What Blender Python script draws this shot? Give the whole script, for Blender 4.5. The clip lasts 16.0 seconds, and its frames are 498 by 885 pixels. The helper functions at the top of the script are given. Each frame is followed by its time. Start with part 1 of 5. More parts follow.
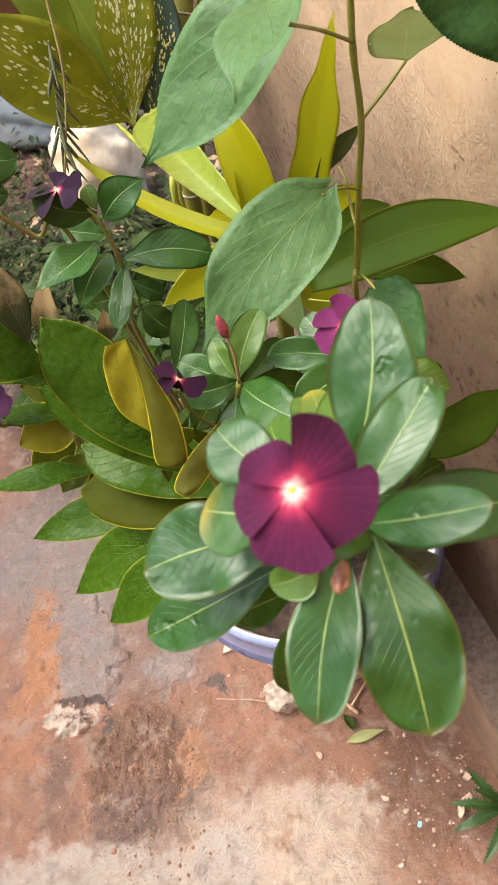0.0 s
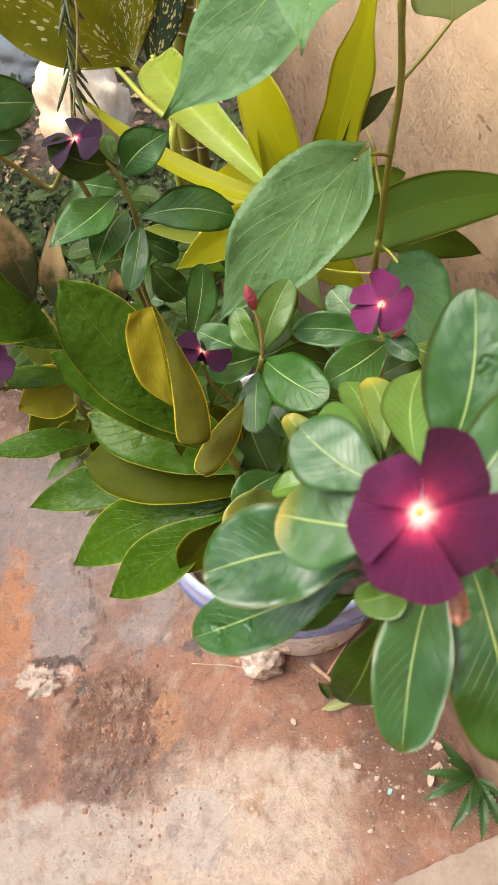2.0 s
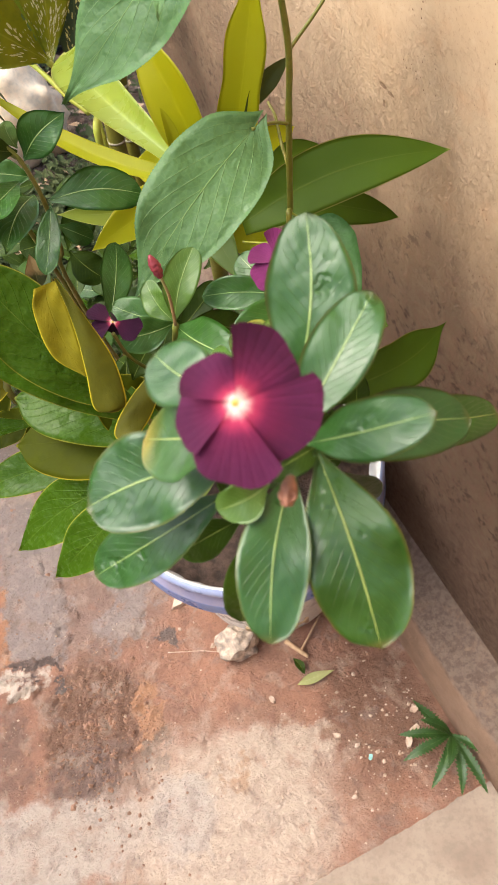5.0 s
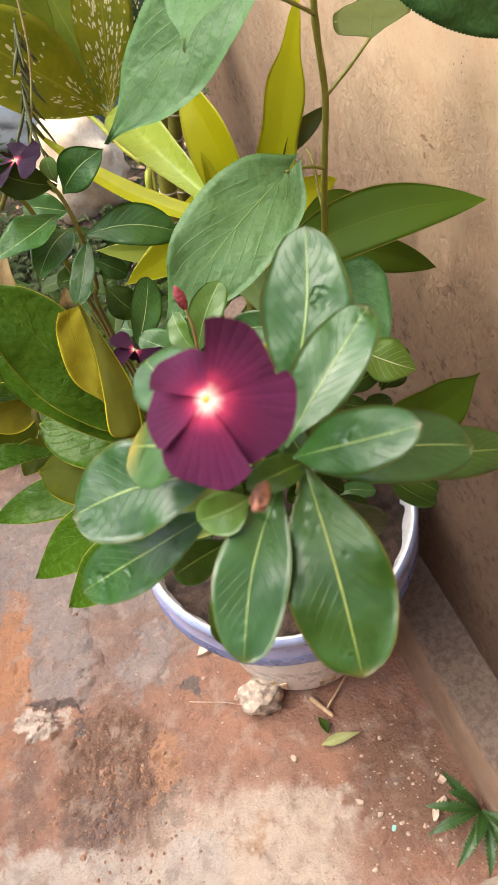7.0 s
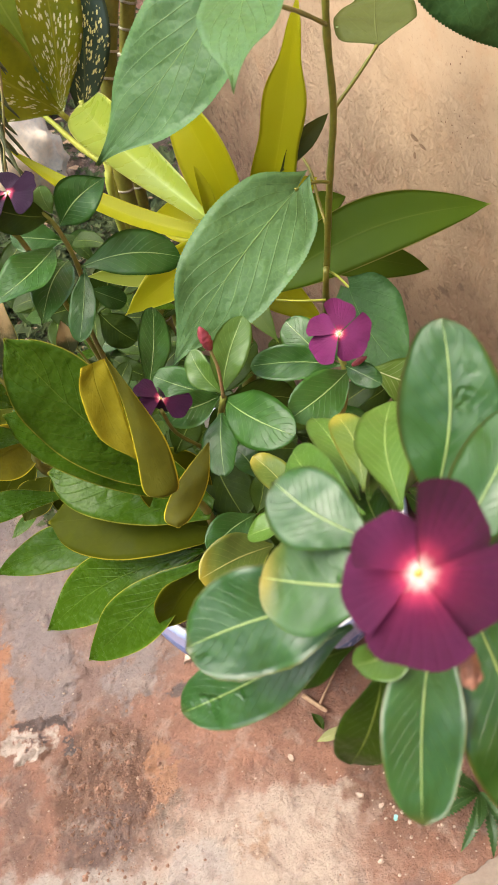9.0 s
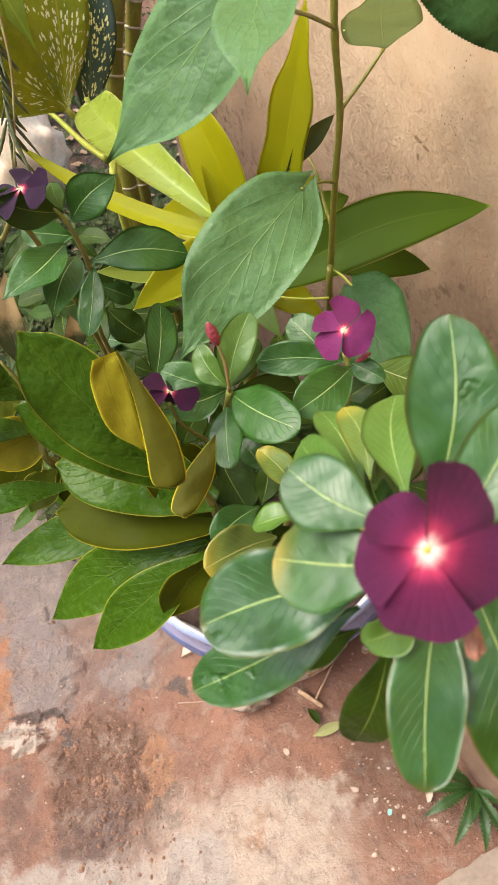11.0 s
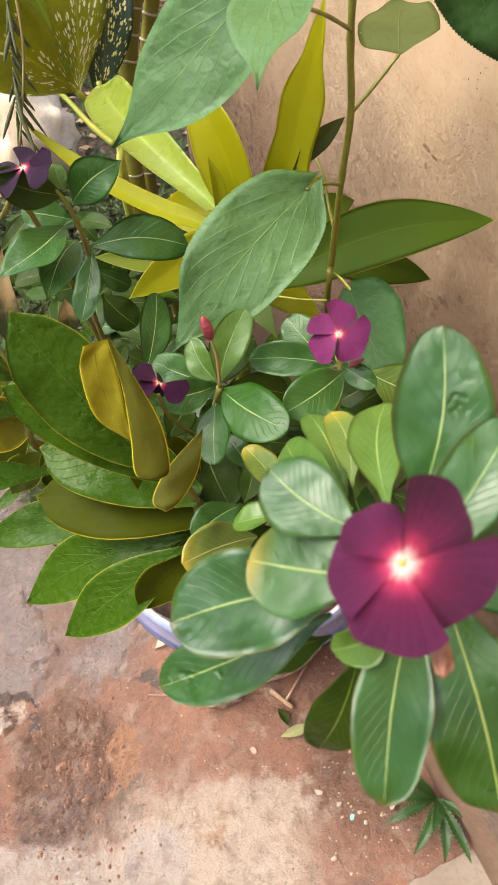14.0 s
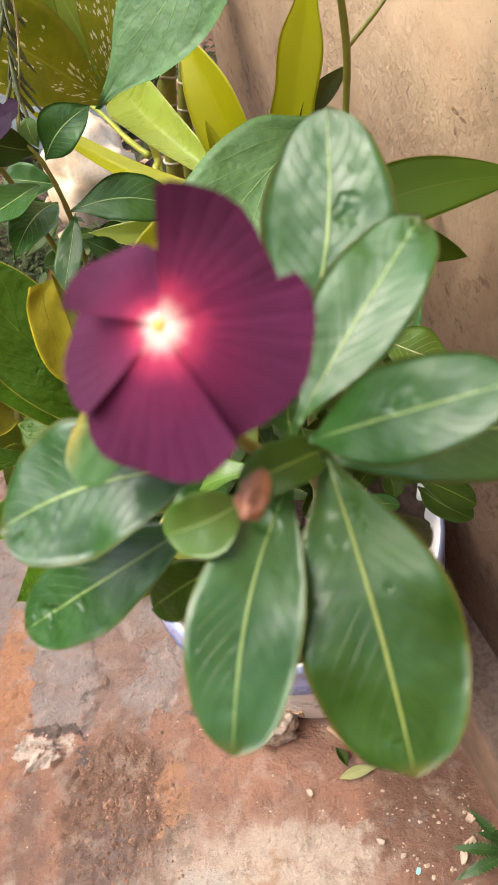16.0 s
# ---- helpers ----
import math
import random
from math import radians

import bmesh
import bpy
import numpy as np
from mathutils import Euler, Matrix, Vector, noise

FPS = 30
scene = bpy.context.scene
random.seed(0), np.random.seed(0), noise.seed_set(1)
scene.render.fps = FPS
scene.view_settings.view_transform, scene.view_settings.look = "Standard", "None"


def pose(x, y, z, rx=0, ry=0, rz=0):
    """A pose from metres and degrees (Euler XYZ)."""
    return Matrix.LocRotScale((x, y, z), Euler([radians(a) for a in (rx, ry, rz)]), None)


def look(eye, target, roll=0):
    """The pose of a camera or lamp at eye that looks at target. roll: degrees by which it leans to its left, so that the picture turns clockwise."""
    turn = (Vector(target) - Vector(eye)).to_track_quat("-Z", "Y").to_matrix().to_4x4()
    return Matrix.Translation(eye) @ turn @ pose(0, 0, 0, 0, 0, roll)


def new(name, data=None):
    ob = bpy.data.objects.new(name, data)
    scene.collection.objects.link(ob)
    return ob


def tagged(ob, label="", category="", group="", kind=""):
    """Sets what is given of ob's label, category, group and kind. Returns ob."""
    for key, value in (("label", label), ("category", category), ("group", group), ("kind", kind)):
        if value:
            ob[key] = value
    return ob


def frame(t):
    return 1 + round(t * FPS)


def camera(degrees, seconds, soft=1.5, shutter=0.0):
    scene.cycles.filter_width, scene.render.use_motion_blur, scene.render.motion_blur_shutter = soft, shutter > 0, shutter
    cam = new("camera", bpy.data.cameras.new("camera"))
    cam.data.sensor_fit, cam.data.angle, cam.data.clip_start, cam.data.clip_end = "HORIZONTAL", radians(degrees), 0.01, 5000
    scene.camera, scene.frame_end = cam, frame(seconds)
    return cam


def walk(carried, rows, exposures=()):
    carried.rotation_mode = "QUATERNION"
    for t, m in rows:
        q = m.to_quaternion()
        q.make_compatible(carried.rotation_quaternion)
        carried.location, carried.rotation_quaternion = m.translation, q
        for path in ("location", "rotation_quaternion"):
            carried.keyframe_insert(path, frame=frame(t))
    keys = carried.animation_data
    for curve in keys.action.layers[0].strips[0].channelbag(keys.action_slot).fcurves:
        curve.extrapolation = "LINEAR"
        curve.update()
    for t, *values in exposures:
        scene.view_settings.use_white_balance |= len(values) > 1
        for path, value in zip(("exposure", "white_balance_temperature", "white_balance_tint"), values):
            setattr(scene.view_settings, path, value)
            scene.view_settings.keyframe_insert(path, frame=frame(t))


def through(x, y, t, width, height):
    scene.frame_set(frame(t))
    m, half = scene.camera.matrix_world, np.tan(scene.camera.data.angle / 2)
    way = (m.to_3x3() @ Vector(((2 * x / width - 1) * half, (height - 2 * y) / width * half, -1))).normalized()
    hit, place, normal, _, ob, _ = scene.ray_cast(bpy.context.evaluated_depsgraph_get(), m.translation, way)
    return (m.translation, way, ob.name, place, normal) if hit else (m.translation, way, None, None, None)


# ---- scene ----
cam = camera(37.14, 16.0)
cam.data.dof.use_dof = True
cam.data.dof.focus_distance = 0.65
cam.data.dof.aperture_fstop = cam.data.lens / 1.6
PATH = [
    (0, (0.3319, 0.3069, 1.4845), (0.2598, 0.8863, 0.6726), -15.94),
    (0.5, (0.3033, 0.3180, 1.4836), (0.2268, 0.8867, 0.6645), -14.78),
    (1, (0.2933, 0.3303, 1.4806), (0.2355, 0.8849, 0.6505), -13.26),
    (1.5, (0.2904, 0.3265, 1.4843), (0.2364, 0.8725, 0.6483), -13.16),
    (2, (0.2959, 0.3343, 1.4762), (0.2588, 0.8647, 0.6293), -10.92),
    (2.5, (0.2952, 0.3332, 1.4682), (0.2352, 0.8727, 0.6283), -14.88),
    (3, (0.2836, 0.3284, 1.4658), (0.2573, 0.8613, 0.6201), -16.00),
    (3.5, (0.2820, 0.3305, 1.4500), (0.2710, 0.8505, 0.5960), -16.78),
    (4, (0.2987, 0.3141, 1.4769), (0.3255, 0.8465, 0.6308), -13.43),
    (4.5, (0.3144, 0.3091, 1.4721), (0.3124, 0.8247, 0.6152), -14.13),
    (4.7, (0.3206, 0.3055, 1.4745), (0.3209, 0.8221, 0.6183), -13.21),
    (6.8, (0.3483, 0.2887, 1.4600), (0.2973, 0.8757, 0.6520), -14.16),
    (7, (0.3447, 0.2892, 1.4587), (0.2950, 0.8807, 0.6539), -13.71),
    (7.5, (0.3380, 0.2995, 1.4544), (0.2959, 0.8849, 0.6447), -12.52),
    (8, (0.3306, 0.3030, 1.4574), (0.3087, 0.8942, 0.6512), -11.63),
    (8.5, (0.3084, 0.3226, 1.4567), (0.3042, 0.8915, 0.6343), -14.48),
    (9, (0.2954, 0.3507, 1.4682), (0.3120, 0.9052, 0.6362), -11.99),
    (9.2, (0.3018, 0.3553, 1.4652), (0.3220, 0.9026, 0.6285), -11.53),
    (11.3, (0.2882, 0.3413, 1.4768), (0.3083, 0.8963, 0.6452), -10.89),
    (11.5, (0.2901, 0.3409, 1.4764), (0.3056, 0.9065, 0.6519), -11.28),
    (12, (0.2848, 0.3473, 1.4733), (0.3034, 0.9196, 0.6534), -10.34),
    (12.5, (0.2804, 0.3453, 1.4696), (0.3080, 0.9131, 0.6469), -9.22),
    (13, (0.2814, 0.3421, 1.4662), (0.3320, 0.8727, 0.6201), -5.33),
    (13.5, (0.2955, 0.3370, 1.4713), (0.3297, 0.8763, 0.6299), -6.61),
    (14, (0.2912, 0.3447, 1.4739), (0.3243, 0.8910, 0.6369), -5.84),
    (14.5, (0.2964, 0.3443, 1.4706), (0.3390, 0.8697, 0.6208), -4.37),
    (15, (0.3103, 0.3225, 1.4600), (0.3297, 0.8579, 0.6157), -5.43),
    (15.5, (0.3341, 0.2995, 1.4571), (0.3006, 0.9052, 0.6621), -11.03),
    (16, (0.3441, 0.3278, 1.3906), (0.2766, 0.9387, 0.6018), -14.78),
]
walk(cam, [(t, look(eye, target, roll)) for t, eye, target, roll in PATH], exposures=[(0, 1.5, 6150, 8), (16, 1.5, 6150, 8)])

# ---- world and light ----
world = bpy.data.worlds.new("sky")
scene.world = world
world.use_nodes = True
wn = world.node_tree.nodes
sky = wn.new("ShaderNodeTexSky")
sky.sky_type = "NISHITA"
sky.sun_disc = False
sky.sun_elevation = radians(58)
sky.sun_rotation = radians(285)
sky.dust_density = 6.0
sky.ozone_density = 0.6
world.node_tree.links.new(sky.outputs[0], wn["Background"].inputs[0])
wn["Background"].inputs[1].default_value = 0.135
sun = new("sun", bpy.data.lights.new("sun", "SUN"))
sun.data.energy = 1.1
sun.data.angle = radians(60)
sun.data.color = (1.0, 0.94, 0.86)
sun.matrix_world = look((0, 0, 0), (0.65, -0.15, -1.0))


# ---- materials ----
def mat(name, rough=0.6, spec=0.5):
    m = bpy.data.materials.new(name)
    m.use_nodes = True
    b = m.node_tree.nodes["Principled BSDF"]
    b.inputs["Roughness"].default_value = rough
    b.inputs["Specular IOR Level"].default_value = spec
    return m, m.node_tree.nodes, m.node_tree.links, b


class Net:
    """Short words for the nodes of one material."""

    def __init__(self, name, rough=0.6, spec=0.5):
        self.m, self.n, self.l, self.b = mat(name, rough, spec)

    def put(self, socket, value):
        if hasattr(value, "is_linked"):
            self.l.new(value, socket)
        else:
            socket.default_value = value

    def math(self, op, a, b=0.0, c=0.0):
        k = self.n.new("ShaderNodeMath")
        k.operation = op
        for i, v in enumerate((a, b, c)):
            self.put(k.inputs[i], v)
        return k.outputs[0]

    def ramp(self, x, lo, hi, a=0.0, b=1.0):
        k = self.n.new("ShaderNodeMapRange")
        k.interpolation_type = "SMOOTHSTEP"
        for i, v in enumerate((x, lo, hi, a, b)):
            self.put(k.inputs[i], v)
        return k.outputs[0]

    def mix(self, f, a, b):
        k = self.n.new("ShaderNodeMix")
        k.data_type = "RGBA"
        self.put(k.inputs[0], f)
        self.put(k.inputs[6], a if hasattr(a, "is_linked") else (*a, 1))
        self.put(k.inputs[7], b if hasattr(b, "is_linked") else (*b, 1))
        return k.outputs[2]

    def coords(self, kind="Object"):
        return self.n.new("ShaderNodeTexCoord").outputs[kind]

    def noise(self, scale, detail=4.0, rough=0.55, at=None, distort=0.0):
        k = self.n.new("ShaderNodeTexNoise")
        k.inputs["Scale"].default_value = scale
        k.inputs["Detail"].default_value = detail
        k.inputs["Roughness"].default_value = rough
        k.inputs["Distortion"].default_value = distort
        self.l.new(at or self.coords(), k.inputs["Vector"])
        return k.outputs["Fac"]

    def cells(self, scale, at=None, out="Distance"):
        k = self.n.new("ShaderNodeTexVoronoi")
        k.inputs["Scale"].default_value = scale
        self.l.new(at or self.coords(), k.inputs["Vector"])
        return k.outputs[out]

    def split(self, v):
        k = self.n.new("ShaderNodeSeparateXYZ")
        self.l.new(v, k.inputs[0])
        return k.outputs

    def bump(self, height, strength=0.3, distance=0.002):
        k = self.n.new("ShaderNodeBump")
        k.inputs["Strength"].default_value = strength
        k.inputs["Distance"].default_value = distance
        self.l.new(height, k.inputs["Height"])
        self.l.new(k.outputs[0], self.b.inputs["Normal"])
        return k.outputs[0]

    def colour(self, c):
        self.put(self.b.inputs["Base Color"], c if hasattr(c, "is_linked") else (*c, 1))
        return self

    def random(self):
        return self.n.new("ShaderNodeObjectInfo").outputs["Random"]


def leaf_mat(name, top, vein, other=None, rough=0.35, spec=0.5, veins=11.0, slope=0.55, rib=0.05, vein_mix=0.45,
             margin=None, blotch=None, through=0.25, relief=0.5, pucker=40.0, side_mix=0.16, dents=0.0, net=0.0, tip=None, foot=None, band=0.03, groove=0.13, vein_width=0.07):
    """A leaf: midrib, side veins, two scales of tone, waxy gloss and some light passing through."""
    k = Net(name, rough, spec)
    u, v, _ = k.split(k.coords("UV"))
    side = k.math("ABSOLUTE", k.math("MULTIPLY_ADD", v, 2.0, -1.0))
    big, fine = k.noise(28, 3), k.noise(pucker * 4, 5)
    tone = k.mix(k.ramp(big, 0.3, 0.7), top, other or [c * 0.7 for c in top])
    tone = k.mix(k.math("MULTIPLY", k.ramp(fine, 0.35, 0.75), 0.35), tone, [c * 1.35 for c in top])
    tone = k.mix(k.math("MULTIPLY", k.random(), 0.3), tone, [c * f for c, f in zip(top, (1.35, 1.2, 0.8))])
    if tip:
        reach = k.math("ADD", k.math("MAXIMUM", u, k.math("MULTIPLY", side, 0.85)), k.math("MULTIPLY_ADD", k.noise(40, 4), 0.4, -0.2))
        tone = k.mix(k.ramp(reach, tip[1] - 0.15, tip[1] + 0.25), tone, tip[0])
    if foot:
        streak = k.math("ADD", u, k.math("MULTIPLY_ADD", k.noise(55, 5, 0.7), 0.8, -0.4))
        tone = k.mix(k.ramp(streak, foot[1] - 0.15, foot[1] + 0.12, 1.0, 0.0), tone, foot[0])
    wave = k.math("FRACT", k.math("MULTIPLY_ADD", k.math("MULTIPLY", side, -slope), veins * 0.55, k.math("MULTIPLY_ADD", u, veins, k.math("MULTIPLY", k.noise(9, 2), 0.6))))
    line = k.ramp(k.math("ABSOLUTE", k.math("SUBTRACT", wave, 0.5)), 0.0, vein_width, 1.0, 0.0)
    line = k.math("MULTIPLY", line, k.ramp(side, 0.55, 1.0, 1.0, 0.0))
    ribs = k.ramp(side, rib * 0.3, k.math("MULTIPLY_ADD", u, -rib * 0.7, rib), 1.0, 0.0)
    tone = k.mix(k.math("MULTIPLY", line, side_mix), tone, vein)
    mesh = None
    if net:
        cell = k.n.new("ShaderNodeTexVoronoi")
        cell.feature = "DISTANCE_TO_EDGE"
        cell.inputs["Scale"].default_value = 190.0
        k.l.new(k.coords(), cell.inputs["Vector"])
        mesh = k.ramp(cell.outputs["Distance"], 0.0, 0.12, 1.0, 0.0)
        tone = k.mix(k.math("MULTIPLY", mesh, net), tone, vein)
    tone = k.mix(k.math("MULTIPLY", ribs, min(1.0, vein_mix * 1.7)), tone, vein)
    if blotch:
        join = k.n.new("ShaderNodeCombineXYZ")
        for slot, val in enumerate((k.math("MULTIPLY_ADD", u, blotch[0], k.math("MULTIPLY", side, -6.0)), k.math("MULTIPLY", v, 24.0), k.math("MULTIPLY", k.random(), 9.0))):
            k.put(join.inputs[slot], val)
        cell = k.n.new("ShaderNodeTexVoronoi")
        cell.inputs["Scale"].default_value = 1.0
        k.l.new(join.outputs[0], cell.inputs["Vector"])
        pick = k.split(cell.outputs["Color"])
        dense = k.math("MULTIPLY_ADD", k.noise(13, 3), 2.6, k.math("MULTIPLY", side, -0.75))
        size = k.math("MULTIPLY_ADD", pick[1], 0.4, k.math("MULTIPLY_ADD", k.noise(260, 3), 0.5, -0.05))
        dots = k.ramp(cell.outputs["Distance"], k.math("SUBTRACT", size, 0.06), size, 1.0, 0.0)
        spots = k.math("MULTIPLY", dots, k.ramp(k.math("ADD", pick[0], dense), 1.5, 1.55))
        tone = k.mix(k.math("MULTIPLY", spots, k.ramp(side, 0.04, 0.1)), tone, blotch[1])
    if margin:
        edge = k.ramp(k.math("MAXIMUM", side, k.math("MULTIPLY", u, 0.985)), 0.985 - band, 0.985)
        tone = k.mix(k.math("MULTIPLY", edge, k.ramp(k.noise(18, 2), 0.25, 0.5)), tone, margin)
    k.colour(tone)
    height = k.math("ADD", k.math("MULTIPLY", k.noise(pucker, 3), 1.2), k.math("MULTIPLY", k.math("MAXIMUM", k.math("MULTIPLY", line, groove), ribs), -0.25))
    if mesh:
        height = k.math("ADD", height, k.math("MULTIPLY", mesh, -0.007))
    if dents:
        pit = k.math("MULTIPLY", k.ramp(k.noise(pucker * 3.2, 2), 0.52, 0.72), k.ramp(side, 0.15, 0.75, 1.0, 0.0))
        height = k.math("ADD", height, k.math("MULTIPLY", k.math("MULTIPLY", pit, k.ramp(k.noise(26, 2), 0.45, 0.6)), -dents))
    normal = k.bump(height, relief, 0.004)
    k.put(k.b.inputs["Roughness"], k.ramp(fine, 0.3, 0.8, rough - 0.06, rough + 0.14))
    glow = k.n.new("ShaderNodeBsdfTranslucent")
    k.l.new(k.mix(0.6, tone, (top[0] * 2.4 + 0.05, top[1] * 1.8 + 0.05, top[2] * 0.6)), glow.inputs[0])
    k.l.new(normal, glow.inputs[1])
    blend = k.n.new("ShaderNodeMixShader")
    blend.inputs[0].default_value = through
    k.l.new(k.b.outputs[0], blend.inputs[1])
    k.l.new(glow.outputs[0], blend.inputs[2])
    k.l.new(blend.outputs[0], k.n["Material Output"].inputs[0])
    return k.m


VINCA_NEAR = leaf_mat("periwinkle_leaf_waxy", (0.027, 0.088, 0.014), (0.32, 0.43, 0.13), (0.014, 0.056, 0.008), 0.37, 0.6, 13, through=0.12, relief=0.6, side_mix=0.045, dents=0.4, margin=(0.07, 0.085, 0.014), band=0.06, rib=0.05, groove=0.22, vein_width=0.06)
VINCA_LOW = leaf_mat("periwinkle_leaf_lower", (0.028, 0.08, 0.008), (0.34, 0.4, 0.1), (0.015, 0.05, 0.005), 0.36, 0.48, 14, through=0.12, relief=0.6, side_mix=0.06, dents=0.25, margin=(0.09, 0.085, 0.014), band=0.06, rib=0.05, groove=0.25, vein_width=0.06)
VINCA_TURN = leaf_mat("periwinkle_leaf_turning", (0.036, 0.1, 0.016), (0.36, 0.44, 0.14), (0.024, 0.072, 0.01), 0.44, 0.6, 8, through=0.12, relief=0.55, side_mix=0.03, dents=0.3, tip=((0.3, 0.23, 0.035), 0.92), groove=0.15)
VINCA = leaf_mat("periwinkle_leaf", (0.033, 0.1, 0.012), (0.34, 0.46, 0.16), (0.018, 0.062, 0.007), 0.36, 0.42, 11, through=0.16, relief=0.6, side_mix=0.1, groove=0.3, vein_width=0.06)
VINCA_YELLOW = leaf_mat("periwinkle_leaf_ageing", (0.1, 0.16, 0.02), (0.5, 0.5, 0.15), (0.07, 0.13, 0.02), 0.36, 0.6, tip=((0.42, 0.34, 0.03), 0.85))
VINCA_VEINED = leaf_mat("periwinkle_leaf_pale_veined", (0.075, 0.14, 0.012), (0.6, 0.62, 0.34), (0.05, 0.105, 0.009), 0.4, 0.4, 9, side_mix=0.4, vein_width=0.05)
VINCA_LIGHT = leaf_mat("periwinkle_leaf_young", (0.08, 0.165, 0.02), (0.36, 0.48, 0.14), (0.055, 0.125, 0.016), 0.38, 0.6, side_mix=0.2)
# darkened periwinkle leaf: the shade of the gaps is in its colour
VINCA_DARK = leaf_mat("periwinkle_leaf_shaded", (0.026, 0.05, 0.004), (0.18, 0.22, 0.04), (0.013, 0.03, 0.003), 0.4, 0.13, 11, through=0.12, side_mix=0.12, vein_width=0.06)
UNDER = leaf_mat("leaf_underside", (0.13, 0.21, 0.07), (0.4, 0.48, 0.2), (0.1, 0.16, 0.05), 0.6, 0.3)
GLOSSY = leaf_mat("glossy_leaf", (0.044, 0.098, 0.006), (0.16, 0.24, 0.03), (0.026, 0.07, 0.004), 0.24, 0.14, 10, 0.6, 0.035, 0.25, margin=(0.28, 0.27, 0.03), band=0.02, relief=0.85, pucker=50.0, net=0.07, dents=0.2, side_mix=0.12, groove=0.3)
# darker copy of the glossy leaf, with shade put into its colour
GLOSSY_SHADED = leaf_mat("glossy_leaf_shaded_side", (0.05, 0.062, 0.002), (0.08, 0.1, 0.008), (0.035, 0.048, 0.002), 0.5, 0.05, 10, 0.6, 0.05, 0.2, margin=(0.34, 0.29, 0.02), band=0.02, side_mix=0.06, relief=0.5)
GLOSSY_UNDER = leaf_mat("glossy_leaf_underside", (0.22, 0.195, 0.007), (0.28, 0.25, 0.02), (0.15, 0.14, 0.005), 0.6, 0.15, 13, 0.6, 0.05, 0.1, margin=(0.66, 0.52, 0.02), band=0.04, net=0.12, relief=0.6)
GLOSSY_FOLD = leaf_mat("glossy_leaf_folded", (0.085, 0.085, 0.005), (0.11, 0.12, 0.012), (0.06, 0.065, 0.004), 0.6, 0.15, 13, 0.6, 0.01, 0.1, margin=(0.66, 0.52, 0.02), band=0.07, side_mix=0.05)
DRY = leaf_mat("dry_leaf", (0.32, 0.23, 0.11), (0.4, 0.3, 0.14), (0.22, 0.15, 0.07), 0.6, 0.3, 13, 0.6, 0.04, 0.2, margin=(0.36, 0.33, 0.05), through=0.15, foot=((0.035, 0.05, 0.015), 0.5))
TOOTHED = leaf_mat("toothed_leaf", (0.076, 0.168, 0.048), (0.22, 0.36, 0.09), (0.058, 0.138, 0.038), 0.5, 0.5, 6, 1.1, 0.02, 0.45, pucker=44.0, relief=0.9, side_mix=0.42, net=0.12, groove=0.3, vein_width=0.05)
TOOTHED_DEEP = leaf_mat("toothed_leaf_deep", (0.038, 0.098, 0.024), (0.13, 0.23, 0.06), (0.03, 0.08, 0.02), 0.5, 0.2, 6, 1.1, 0.02, 0.45, pucker=46.0, relief=0.95, side_mix=0.25, net=0.1, groove=0.35, vein_width=0.045)
TOOTHED_OLD = leaf_mat("toothed_leaf_old", (0.036, 0.08, 0.014), (0.1, 0.17, 0.04), (0.028, 0.062, 0.011), 0.6, 0.2, 6, 1.1, 0.03, 0.4, pucker=30.0, relief=0.6, net=0.06)
STRAP = leaf_mat("strap_leaf", (0.42, 0.43, 0.004), (0.5, 0.5, 0.015), (0.31, 0.34, 0.004), 0.38, 0.4, 0.5, 0.2, 0.05, 0.3, margin=(0.55, 0.52, 0.06), through=0.5, relief=0.15, pucker=7.0, side_mix=0.0)
STRAP_PALE = leaf_mat("strap_leaf_pale", (0.27, 0.345, 0.045), (0.45, 0.52, 0.14), (0.2, 0.28, 0.025), 0.28, 0.9, 0.5, 0.2, 0.06, 0.3, margin=(0.55, 0.54, 0.16), through=0.35, relief=0.15, pucker=7.0, side_mix=0.0)
STRAP_DARK = leaf_mat("strap_leaf_green", (0.07, 0.13, 0.008), (0.13, 0.18, 0.02), (0.05, 0.1, 0.006), 0.42, 0.2, 0.5, 0.2, 0.05, 0.3, margin=(0.4, 0.38, 0.1), through=0.3, relief=0.15, pucker=7.0, side_mix=0.0)
SPOTTED = leaf_mat("spotted_leaf", (0.26, 0.275, 0.006), (0.46, 0.44, 0.04), (0.12, 0.17, 0.006), 0.34, 0.5, 5, 0.6, 0.05, 0.35, blotch=(30.0, (0.92, 0.88, 0.52)), through=0.35, relief=0.15, side_mix=0.0)
SPOTTED_PLAIN = leaf_mat("plain_leaf", (0.16, 0.215, 0.008), (0.26, 0.3, 0.03), (0.11, 0.16, 0.007), 0.4, 0.4, 5, 0.6, 0.05, 0.35, through=0.35, relief=0.2, side_mix=0.1)
SPOTTED_DARK = leaf_mat("spotted_leaf_dark", (0.02, 0.045, 0.02), (0.1, 0.12, 0.03), (0.015, 0.03, 0.015), 0.4, 0.5, 5, 0.6, 0.05, 0.3, blotch=(38.0, (0.7, 0.64, 0.22)), through=0.15, relief=0.15, side_mix=0.0)
OLIVE = leaf_mat("olive_leaf", (0.1, 0.125, 0.03), (0.17, 0.19, 0.06), (0.075, 0.098, 0.022), 0.55, 0.3, 6, 1.1, 0.03, 0.3, through=0.35, relief=0.4)
PALE_LEAF = leaf_mat("pale_fallen_leaf", (0.36, 0.38, 0.17), (0.5, 0.5, 0.28), (0.3, 0.33, 0.13), 0.55, 0.3, relief=0.4)
